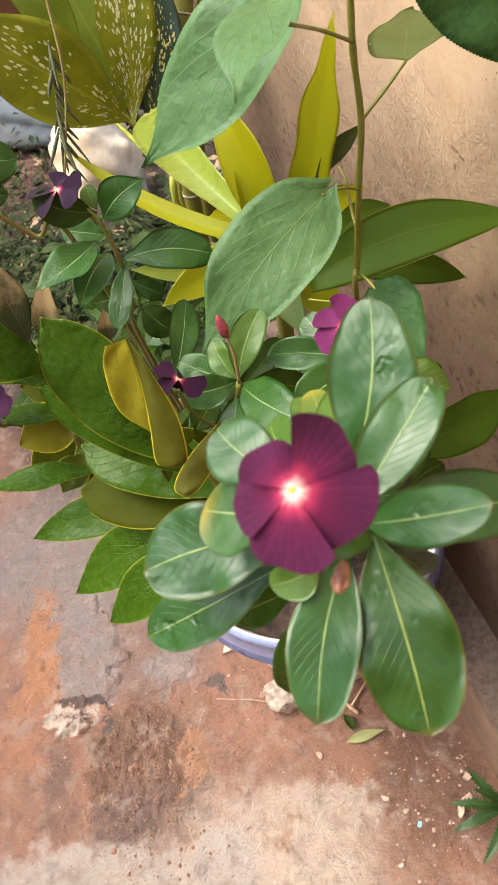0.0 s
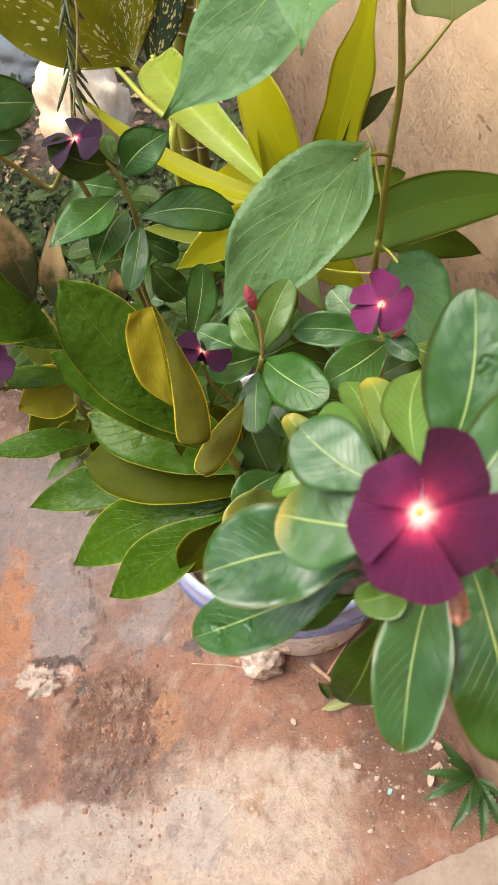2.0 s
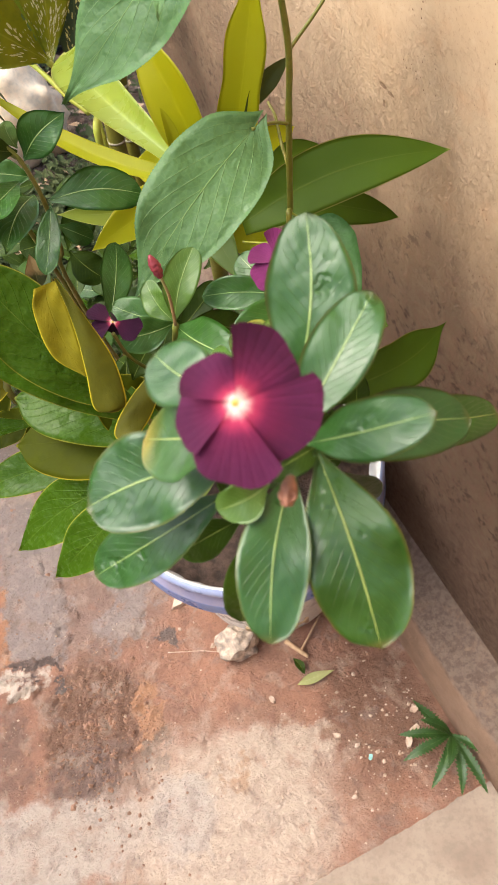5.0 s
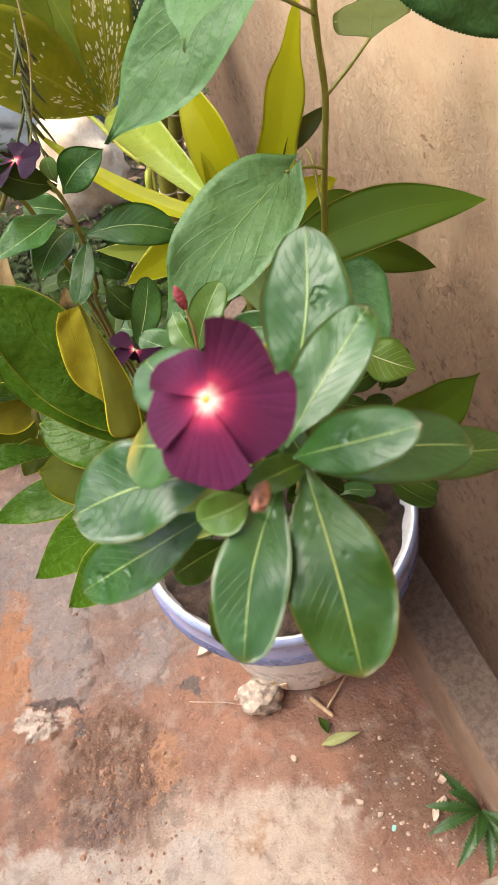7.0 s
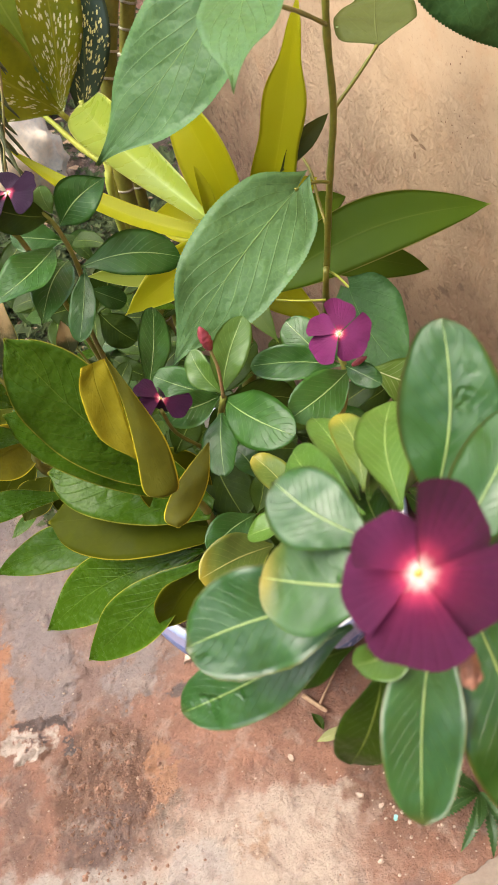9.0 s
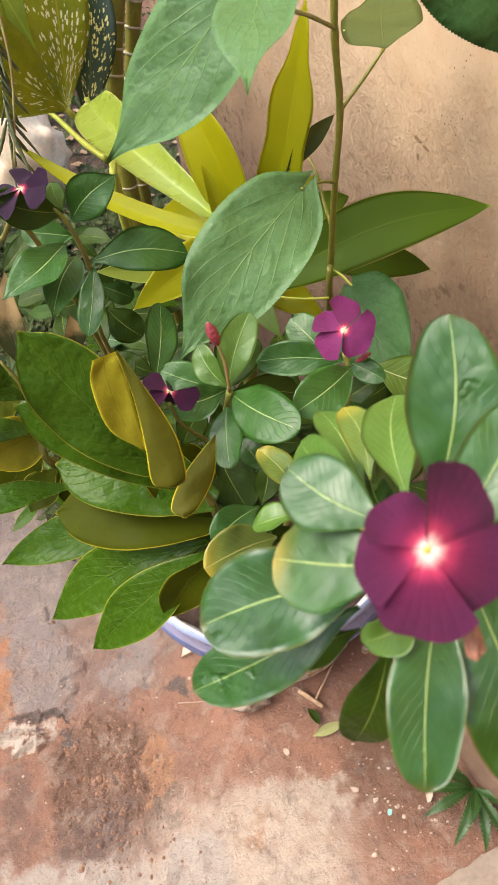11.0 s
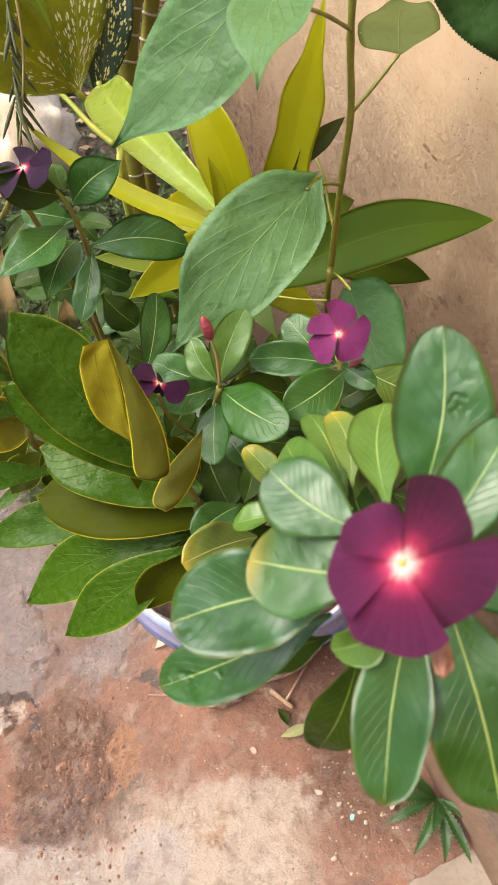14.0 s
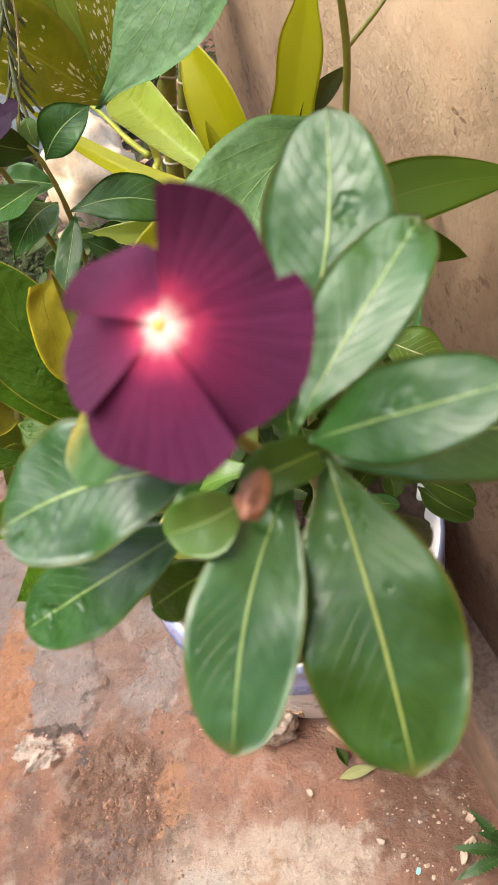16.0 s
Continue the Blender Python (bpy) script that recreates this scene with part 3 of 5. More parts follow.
def leaf(plant, base, tip, width, normal, bow, fold, shape, material, under=None, name="leaf", bend=None, curl=0.0, wave=1.0):
    """One leaf from base to tip: cupped and wavy, with a sunken rib, 0.5 mm thick. bend: how far the rib swings sideways; curl: how far the margins roll under."""
    SEED[0] += 1
    rnd = random.Random(SEED[0])
    base, tip = Vector(base), Vector(tip)
    a = tip - base
    length = a.length
    a.normalize()
    n = Vector(normal)
    n = (n - a * n.dot(a)).normalized()
    s = n.cross(a)
    toothed = shape in ("toothed", "drawn", "weed")
    nu, nv = (90 if shape == "weed" else 120 if toothed else 32), 12
    blunt = shape in ("obovate", "oval", "blunt", "round", "paddle")
    w = SHAPES[shape]
    ph, ph2, wav = rnd.uniform(0, 6.3), rnd.uniform(0, 6.3), (0.03 if "strap" not in shape else 0.012)
    sway = (rnd.uniform(-0.07, 0.07) if bend is None else bend) * length
    wav *= wave
    quilt = 0.0 if "strap" in shape or shape == "weed" else 0.002 if shape == "obovate" else 0.009 if shape == "drawn" else 0.005
    bm = bmesh.new()
    uv = bm.loops.layers.uv.new("UVMap")
    top, low, data = [], [], {}
    for i in range(nu + 1):
        u = i / nu
        if not toothed:
            u = 1 - (1 - u) ** 1.6
        q = u * 10
        k = min(int(q), 9)
        m0, m1 = (w[min(k + 1, 10)] - w[max(k - 1, 0)]) / 2, (w[min(k + 2, 10)] - w[k]) / 2
        t = q - k
        h = (2 * t ** 3 - 3 * t * t + 1) * w[k] + (t ** 3 - 2 * t * t + t) * m0 + (-2 * t ** 3 + 3 * t * t) * w[k + 1] + (t ** 3 - t * t) * m1
        if blunt and u > 0.9:
            h = w[9] * (1 - t ** 1.5) ** 0.72
        h = max(h, 0.004) * width / 2
        if toothed and 0.06 < u < 0.97:
            h *= 1 + (0.008 * (1 - 2 * (i % 2)) if shape in ("toothed", "drawn") else 0.26 * (1 - 2 * ((i % 6) / 5))) 
        if shape == "wavystrap":
            h *= 1 + 0.05 * math.sin(u * 21)
        spine = base + a * (u * length) + n * (bow * length * 4 * u * (1 - u)) + s * (sway * math.sin(math.pi * u))
        if shape in ("toothed", "drawn"):
            back = 0.09 * length * max(0.0, 1 - u / 0.3) ** 2
        else:
            back = 0.0
        for j in range(nv + 1):
            v = 2 * j / nv - 1
            rip = wav * width * (math.sin(u * 11 + ph + v * 1.3) * abs(v) ** 1.5 + 0.5 * math.sin(u * 19 + ph2 - v * 2.4) * abs(v))
            lift = fold * h * (abs(v) ** 1.35) * (1 - 0.7 * u ** 3) - (curl + 0.02) * h * abs(v) ** 5 + rip + quilt * width * math.sin(28 * (u - 0.32 * abs(v)) + ph) * abs(v) * (1 - abs(v)) * 2.4
            p = spine + s * (v * h) + n * lift - a * (back * abs(v) ** 1.5)
            for rows, off in ((top, 0.0), (low, -0.0005)):
                vert = bm.verts.new(p + n * off * (1 - 0.8 * v ** 4))
                data[vert] = (u, j / nv)
                rows.append(vert)
    cols = nv + 1
    for rows, back_side in ((top, False), (low, True)):
        for i in range(nu):
            for j in range(nv):
                q = [rows[i * cols + j], rows[(i + 1) * cols + j], rows[(i + 1) * cols + j + 1], rows[i * cols + j + 1]]
                f = bm.faces.new(q if back_side else q[::-1])
                f.material_index = 1 if back_side else 0
    edge = [i * cols for i in range(nu)], [i * cols + nv for i in range(nu)]
    for col in edge:
        for i in col:
            bm.faces.new((top[i], top[i + cols], low[i + cols], low[i]))
    for j in range(nv):
        for i in (0, nu * cols):
            bm.faces.new((top[i + j], top[i + j + 1], low[i + j + 1], low[i + j]))
    for f in bm.faces:
        for lo in f.loops:
            lo[uv].uv = data[lo.vert]
    return part(name, bm, [material, under or UNDER], plant)


def blade(plant, left_edge, right_edge, bulge, material):
    """Half of a folded leaf: a bulging sheet, 0.5 mm thick, between two edges."""
    a, b = spline(left_edge, 8), spline(right_edge, 8)
    n = (a[-1] - a[0]).cross(b[len(b) // 2] - a[len(a) // 2]).normalized()
    n = n if n.z > 0 else -n
    bm = bmesh.new()
    uv = bm.loops.layers.uv.new("UVMap")
    data, sheets = {}, []
    for off in (0.0, -0.0005):
        sheet = []
        for i, (p, q) in enumerate(zip(a, b)):
            u = i / (len(a) - 1)
            for j in range(11):
                v = j / 10
                swell = bulge * (q - p).length * 4 * v * (1 - v) + 0.0006 * math.sin(14 * u + 5 * v)
                vert = bm.verts.new(p.lerp(q, v) + n * (swell + off))
                data[vert] = (u * 0.97, v)
                sheet.append(vert)
        sheets.append(sheet)
    for sheet in sheets:
        for i in range(len(a) - 1):
            for j in range(10):
                k = i * 11 + j
                bm.faces.new((sheet[k], sheet[k + 11], sheet[k + 12], sheet[k + 1]))
    for i in range(len(a) - 1):
        for k in (i * 11, i * 11 + 10):
            bm.faces.new((sheets[0][k], sheets[0][k + 11], sheets[1][k + 11], sheets[1][k]))
    for f in bm.faces:
        for lo in f.loops:
            lo[uv].uv = data[lo.vert]
    bmesh.ops.recalc_face_normals(bm, faces=bm.faces)
    return part("leaf", bm, material, plant)


def flower(plant, centre, radius, normal, up, spin, material, cup, skew=0.0, full=1.0, uneven=None):
    """Five overlapping petals round a small eye, and the tube behind it."""
    centre, n, up = Vector(centre), Vector(normal).normalized(), Vector(up)
    up = (up - n * up.dot(n)).normalized()
    side = up.cross(n)
    eye = bmesh.new()
    bmesh.ops.create_uvsphere(eye, u_segments=14, v_segments=8, radius=radius * 0.055)
    turn = Matrix((side, up, n)).transposed().to_4x4()
    for v in eye.verts:
        v.co = centre + turn.to_3x3() @ Vector((v.co.x, v.co.y, v.co.z * 0.4)) - n * radius * 0.01
    head = part("flower", eye, EYE, plant, "five-petalled flower with a pale eye")
    for k in range(5):
        SEED[0] += 1
        rnd = random.Random(SEED[0])
        ang = radians(spin + 90 + 72 * k + rnd.uniform(-4, 4))
        grow, broad, dip, shift = uneven[k] if uneven else (1, 1, 0, 0)
        ang += radians(shift)
        a = side * math.cos(ang) + up * math.sin(ang)
        s = n.cross(a)
        dip = radians(dip)
        a, n2 = a * math.cos(dip) - n * math.sin(dip), n * math.cos(dip) + a * math.sin(dip)
        long = radius * rnd.uniform(0.97, 1.04) * grow * (1 + skew * math.cos(ang))
        ph = rnd.uniform(0, 6)
        bm = bmesh.new()
        uv = bm.loops.layers.uv.new("UVMap")
        nu, nv = 16, 12
        rows, data = [], {}
        for off in (0.0, -0.0004):
            grid = []
            for i in range(nu + 1):
                u = i / nu
                for j in range(nv + 1):
                    v = 2 * j / nv - 1
                    swing = v * radians(19 + 21 * full * broad) * (0.82 + 0.18 * math.sin(math.pi / 2 * min(1.0, u / 0.5)))
                    reach = long * (0.03 + 0.97 * u) * (1 - 0.17 * abs(v) ** 3.6 * u * u + 0.1 * v * u + 0.02 * math.sin(7 * v + ph) * u)
                    r, h = reach * math.cos(swing), reach * math.sin(swing)
                    lift = cup * radius * u * u + 0.15 * radius * u * v + 0.035 * radius * math.sin(5 * u + 2.5 * v + ph) * u + 0.03 * radius * v * v * u
                    vert = bm.verts.new(centre + a * r + s * h + n2 * (lift + off))
                    data[vert] = (min(1.0, math.hypot(r, h) / long), j / nv)
                    grid.append(vert)
            rows.append(grid)
        c = nv + 1
        for grid, flip in ((rows[0], False), (rows[1], True)):
            for i in range(nu):
                for j in range(nv):
                    q = [grid[i * c + j], grid[(i + 1) * c + j], grid[(i + 1) * c + j + 1], grid[i * c + j + 1]]
                    bm.faces.new(q if flip else q[::-1])
        for f in bm.faces:
            for lo in f.loops:
                lo[uv].uv = data[lo.vert]
        part("petal", bm, material, head)
    part("flower_tube", tube([centre, centre - n * radius * 0.5, centre - n * radius * 1.1], radius * 0.05, radius * 0.035, 8, 3), BUD, plant)


def spindle(a, b, r, twist=0.0):
    a, b = Vector(a), Vector(b)
    pts = [a + (b - a) * t for t in (0, 0.33, 0.66, 1)]
    bm = tube(pts, r, r, 12, 6)
    d = b - a
    ax = d.normalized()
    for v in bm.verts:
        t = min(1, max(0, (v.co - a).dot(ax) / d.length))
        c = a + d * t
        f = max(0.12, math.sin(math.pi * min(0.97, t * 0.85 + 0.1)) ** 0.8)
        v.co = c + (Matrix.Rotation(twist * t, 3, ax) @ (v.co - c)) * f * (1 + 0.12 * math.sin(5 * math.atan2((v.co - c).dot(ax.orthogonal()), (v.co - c).dot(ax.cross(ax.orthogonal())))))
    return bm


def bud(plant, a, b, r):
    part("bud", spindle(a, b, r, 1.6), BUD, plant, "closed dark red bud")


def seed_head(plant, a, b, r):
    """A withered flower: a creased husk with five shrivelled points."""
    husk = part("seed_husk", spindle(a, b, r, 2.2), HUSK, plant, "withered brown husk")
    a, b = Vector(a), Vector(b)
    ax = (b - a).normalized()
    out = ax.orthogonal()
    for k in range(5):
        d = Matrix.Rotation(k * 1.257, 3, ax) @ out
        p = a + (b - a) * 0.62 + d * r * 0.55
        part("sepal", tube([p, p + ax * r * 0.7 + d * r * 0.15, p + ax * r * 1.3 - d * r * (0.1 * (k % 3))], r * 0.4, r * 0.12, 6, 3), HUSK, husk)


def cane_stem(plant, foot, a, b, r):
    foot, a, b = Vector(foot), Vector(a), Vector(b)
    cane = part("stem", tube([foot, a, b], r, r * 0.9, 16, 10), STEM_GREEN, plant)
    line = spline([foot, a, b], 10)
    for q, q2 in zip(line[3:], line[4:]):
        part("ring", tube([q, q + (q2 - q).normalized() * 0.0035], r * 1.06, r * 1.06, 16, 1), RING, cane)


def hanging_twig(top, low):
    top, low = Vector(top), Vector(low)
    twig = thing("dry_twig", top, "dry grey-green twig hanging with narrow leaves", "twig")
    part("stalk", tube([top, top * 0.5 + low * 0.5 + Vector((0.01, 0, 0)), low], 0.0014, 0.001, 8, 8), STEM_RED, twig)
    rnd = random.Random(5)
    for k in range(26):
        t = 0.3 + 0.6 * k / 26
        q = top + (low - top) * t
        ang = rnd.uniform(0, 6.3)
        out = Vector((math.cos(ang), math.sin(ang), 0))
        ln = rnd.uniform(0.02, 0.035) * (1.2 if k > 17 else 1)
        drop = rnd.uniform(0.9, 3.0)
        e = q + (out * 0.8 + Vector((0, 0, -drop))).normalized() * ln
        part("leaf", spindle(q, e + Vector((0, 0, -0.004)), rnd.uniform(0.0011, 0.0019), 1.0), TWIG, twig)


def stone(name, at, size, material, label, category, seed=0, facets=4, parent=None, group="", kind=""):
    bm = bmesh.new()
    bmesh.ops.create_icosphere(bm, subdivisions=facets, radius=0.5)
    off = Vector((seed * 3.1, seed * 1.7, 0.3))
    for v in bm.verts:
        d = v.co.normalized()
        f = 1 + 0.35 * noise.noise(d * 1.3 + off) + 0.16 * noise.noise(d * 4 + off) + 0.09 * noise.noise(d * 11 + off)
        v.co = Vector((d.x * f * size[0] / 2, d.y * f * size[1] / 2, max(d.z * f, -0.7) * size[2] / 2))
    lowest = min(v.co.z for v in bm.verts)
    for v in bm.verts:
        v.co += Vector((at[0], at[1], at[2] - lowest - 0.003))
    ob = part(name, bm, material, parent, "", facets > 3)
    return tagged(ob, label, category, group, kind)


# ---- ground ----
def smooth(a, b, q):
    q = min(1.0, max(0.0, (q - a) / (b - a)))
    return q * q * (3 - 2 * q)


def mound(x, y, cx, cy, rx, ry, turn, edge):
    """1 inside a rough oval, falling to 0 over its edge."""
    c, s = math.cos(radians(turn)), math.sin(radians(turn))
    wx, wy = x - cx + 0.03 * noise.fractal((x * 22, y * 22, 8), 0.7, 2.0, 4), y - cy + 0.03 * noise.fractal((x * 22, y * 22, 9), 0.7, 2.0, 4)
    q = math.hypot((wx * c + wy * s) / rx, (wy * c - wx * s) / ry)
    return 1 - smooth(1 - edge, 1 + edge, q)


def ground_height(x, y):
    if not (-0.9 < x < 1.1 and -0.3 < y < 1.8):
        return 0.0
    h = 0.006 * noise.noise((x * 9, y * 9, 0)) + 0.003 * noise.noise((x * 30, y * 30, 1))
    h += 0.007 * mound(x, y, -0.21, 0.9, 0.08, 0.118, 8, 0.05) + 0.004 * mound(x, y, 0.0, 0.865, 0.05, 0.085, -35, 0.08)
    h += 0.012 * mound(x, y, -0.235, 0.757, 0.052, 0.017, -15, 0.25)
    rubble = mound(x, y, -0.09, 0.645, 0.11, 0.14, 0, 0.3)
    h += rubble * (0.013 * max(0.0, noise.noise((x * 62, y * 62, 4))) + 0.008 * abs(noise.noise((x * 110, y * 110, 5))) - 0.004)
    return h


bm = bmesh.new()
N = 440
lines = []
for k in range(N + 1):
    t = 2 * k / N - 1
    lines.append(math.copysign(abs(t) * 0.9 + (abs(t) ** 9) * 40, t))
grid = [[bm.verts.new((0.1 + x, 0.7 + y, ground_height(0.1 + x, 0.7 + y))) for x in lines] for y in lines]
for r, r2 in zip(grid, grid[1:]):
    for i in range(N):
        bm.faces.new((r[i], r[i + 1], r2[i + 1], r2[i]))
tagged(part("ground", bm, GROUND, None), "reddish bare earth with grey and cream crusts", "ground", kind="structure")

# ---- wall and the low kerb at its foot ----
WALL_TURN = 16.1
WALL_POSE = Matrix.Translation((0.752, 0.217, 0)) @ Matrix.Rotation(radians(WALL_TURN), 4, "Z")
bm = bmesh.new()
ny, nz = 60, 50
face = [[bm.verts.new((0.004 * noise.noise((j * 0.35, i * 0.35, 3)), -2.5 + 4.085 * j / ny, -0.1 + 2.9 * i / nz)) for j in range(ny + 1)] for i in range(nz + 1)]
rear = [[bm.verts.new((0.2, -2.5 + 4.085 * j / ny, -0.1 + 2.9 * i / nz)) for j in (0, ny)] for i in (0, nz)]
for i in range(nz):
    for j in range(ny):
        bm.faces.new((face[i][j], face[i + 1][j], face[i + 1][j + 1], face[i][j + 1]))
bm.faces.new((*[face[i][ny] for i in range(nz + 1)], rear[1][1], rear[0][1]))
bm.faces.new((*[face[i][0] for i in range(nz, -1, -1)], rear[0][0], rear[1][0]))
bm.faces.new((*[face[nz][j] for j in range(ny, -1, -1)], rear[1][0], rear[1][1]))
bm.faces.new((rear[0][0], rear[0][1], rear[1][1], rear[1][0]))
bmesh.ops.recalc_face_normals(bm, faces=bm.faces)
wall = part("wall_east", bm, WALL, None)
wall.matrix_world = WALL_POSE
tagged(wall, "ochre plastered wall, its foot dark with damp and painted shade", "wall", kind="structure")

bm = bmesh.new()
prof = ((-0.09, -0.03), (-0.087, 0.03), (-0.084, 0.09), (-0.08, 0.145), (-0.072, 0.158), (-0.05, 0.162), (-0.02, 0.166), (-0.004, 0.172), (0.01, 0.18), (0.01, -0.03))
rings = []
for j in range(81):
    y = -2.5 + 4.05 * j / 80
    rings.append([bm.verts.new((x + 0.006 * noise.noise((y * 6, z * 20, 7)), y, z + (0.006 * noise.noise((y * 5, x * 20, 2)) if z > 0 else 0))) for x, z in prof])
for a, b in zip(rings, rings[1:]):
    for k in range(len(prof) - 1):
        bm.faces.new((a[k], b[k], b[k + 1], a[k + 1]))
for ring in (rings[0], rings[-1]):
    bm.faces.new(ring)
bmesh.ops.recalc_face_normals(bm, faces=bm.faces)
kerb = part("kerb", bm, kerb_mat(), None)
kerb.matrix_world = WALL_POSE
tagged(kerb, "rendered kerb along the wall, its top dark with moss", "kerb", kind="structure")

# rear wall that closes the yard
rear_wall = part("wall_north", box((-3, 3.8, -0.1), (2.5, 4.0, 1.8)), two_tone("far_plaster", (0.5, 0.3, 0.17), (0.4, 0.22, 0.12), 6, 0.9), None)
tagged(rear_wall, "brown plastered wall behind the plants", "wall", kind="structure")

# unseen wall added on the near side to block low sky light
tagged(part("light_block_south", box((-2.1, -1.6, -0.1), (1.4, -1.4, 2.5)), WALL, None), "added ochre wall out of view, blocking low sky light", "wall", kind="structure")

# out-of-view wall added to the west so light falls more from above
tagged(part("light_block_west", box((-2.3, -1.6, -0.1), (-2.1, 4.0, 1.9)), WALL, None), "added ochre wall out of view, cutting sky light from the west", "wall", kind="structure")

# ---- pot ----
PC = (0.307, 0.893, 0.0)
pot = thing("flower_pot", PC, "white glazed plant pot with a blue banded rim", "pot")
body = part("body", lathe([(0, 0.001), (0.14, 0.001), (0.148, 0.008), (0.152, 0.02), (0.176, 0.3), (0.186, 0.4), (0.186, 0.405), (0.18, 0.405), (0.168, 0.3), (0, 0.29)], PC), GLAZE_WHITE, pot, "white glazed body")
part("rim_band", lathe([(0.184, 0.362), (0.207, 0.36), (0.222, 0.366), (0.227, 0.38), (0.225, 0.408)], PC), GLAZE_BLUE, pot, "blue glazed band")
part("rim_groove", lathe([(0.225, 0.408), (0.218, 0.42), (0.217, 0.434), (0.222, 0.444)], PC), GLAZE_GREY, pot, "grey violet groove")
part("rim_lip", lathe([(0.222, 0.444), (0.223, 0.453), (0.219, 0.458), (0.2165, 0.4592)], PC), GLAZE_PALE, pot, "pale blue lip")
part("rim_inner", lathe([(0.2165, 0.4592), (0.213, 0.458), (0.2105, 0.454), (0.208, 0.44), (0.188, 0.4), (0.182, 0.37)], PC), GLAZE_WHITE, pot, "white glazed inner lip")
for ang in (250, 284, 318):
    bm = bmesh.new()
    for dx, z0, z1, w in ((-0.012, 0.04, 0.075, 0.004), (0.012, 0.04, 0.075, 0.004), (0, 0.055, 0.06, 0.012)):
        for sgn in (1,):
            a0 = radians(ang)
            r0, r1 = 0.155 + (z0 - 0.02) * 0.0857, 0.155 + (z1 - 0.02) * 0.0857
            t = Vector((-math.sin(a0), math.cos(a0), 0))
            o = Vector((math.cos(a0), math.sin(a0), 0))
            q = [Vector(PC) + o * (r0 - 0.0005) + t * (dx - w) + Vector((0, 0, z0)), Vector(PC) + o * (r0 - 0.0005) + t * (dx + w) + Vector((0, 0, z0)),
                 Vector(PC) + o * (r1 - 0.0005) + t * (dx + w) + Vector((0, 0, z1)), Vector(PC) + o * (r1 - 0.0005) + t * (dx - w) + Vector((0, 0, z1))]
            front = [bm.verts.new(p) for p in q]
            rear_v = [bm.verts.new(p - o * 0.004) for p in q]
            bm.faces.new(front)
            for k in range(4):
                bm.faces.new((front[k], rear_v[k], rear_v[(k + 1) % 4], front[(k + 1) % 4]))
    bmesh.ops.recalc_face_normals(bm, faces=bm.faces)
    part("motif", bm, MOTIF, pot, "faded tan painted motif", False)
bm = bmesh.new()
bmesh.ops.create_circle(bm, cap_ends=True, radius=0.2075, segments=48)
bmesh.ops.subdivide_edges(bm, edges=bm.edges, cuts=1)
bmesh.ops.triangulate(bm, faces=bm.faces)
for _ in range(4):
    bmesh.ops.subdivide_edges(bm, edges=[e for e in bm.edges if e.calc_length() > 0.012], cuts=1, use_grid_fill=True)
    bmesh.ops.triangulate(bm, faces=bm.faces)
for v in bm.verts:
    v.co += Vector((PC[0], PC[1], 0.430 + 0.01 * noise.noise(v.co * 22) + 0.012 * noise.noise(v.co * 55)))
part("soil", bm, SOIL, pot, "dark crumbly potting soil")

# ---- periwinkle with the large open flower ----
tall = thing("periwinkle", (0.33, 0.86, 0.43), "tall periwinkle with a dark purple open flower", "flowering plant", "periwinkles in the pot")
stem(tall, "stem", [(0.330, 0.860, 0.420), (0.345, 0.740, 0.720), (0.350, 0.580, 1.000), (0.345, 0.442, 1.231), (0.335, 0.435, 1.247), (0.326, 0.429, 1.271)], 0.0045, 0.0012, STEM)
leaf(tall, (0.3488, 0.4480, 1.2640), (0.3630, 0.4902, 1.2996), 0.0310, (-0.259, -0.583, 0.770), 0.05, 0.12, "oval", VINCA_NEAR)
leaf(tall, (0.3440, 0.4280, 1.2640), (0.3780, 0.4600, 1.2880), 0.0228, (-0.120, -0.202, 0.972), 0.07, 0.2, "obovate", VINCA_NEAR)
leaf(tall, (0.3462, 0.4235, 1.2640), (0.3825, 0.4090, 1.2900), 0.0195, (-0.35, -0.45, 0.82), 0.10, 0.15, "obovate", VINCA_NEAR)
leaf(tall, (0.3471, 0.4345, 1.2400), (0.4110, 0.4385, 1.2304), 0.0270, (-0.05, -0.47, 0.88), 0.08, 0.14, "obovate", VINCA_NEAR)
leaf(tall, (0.3637, 0.4540, 1.2098), (0.4410, 0.4663, 1.1801), 0.0228, (0.10, -0.45, 0.88), 0.06, 0.2, "obovate", VINCA_LOW)
leaf(tall, (0.3490, 0.4230, 1.2600), (0.3556, 0.3631, 1.2265), 0.0335, (-0.136, -0.175, 0.975), 0.07, 0.12, "obovate", VINCA_LOW, wave=1.8)
leaf(tall, (0.3410, 0.4211, 1.2560), (0.3204, 0.3689, 1.2384), 0.0240, (0.124, -0.308, 0.943), 0.07, 0.12, "obovate", VINCA_NEAR)
leaf(tall, (0.3230, 0.4290, 1.2540), (0.2643, 0.4338, 1.2359), 0.0345, (-0.280, -0.479, 0.832), 0.05, 0.1, "obovate", VINCA_NEAR, wave=1.5)
leaf(tall, (0.3180, 0.4290, 1.2330), (0.2532, 0.4263, 1.1911), 0.0255, (-0.499, -0.462, 0.734), 0.05, 0.12, "obovate", VINCA_NEAR)
leaf(tall, (0.3250, 0.4320, 1.2860), (0.3033, 0.4594, 1.2820), 0.0235, (-0.436, 0.127, 0.891), 0.06, 0.12, "obovate", VINCA_NEAR)
leaf(tall, (0.3260, 0.4190, 1.2850), (0.2933, 0.4398, 1.2628), 0.0290, (-0.668, 0.012, 0.744), 0.05, 0.1, "obovate", VINCA_TURN)
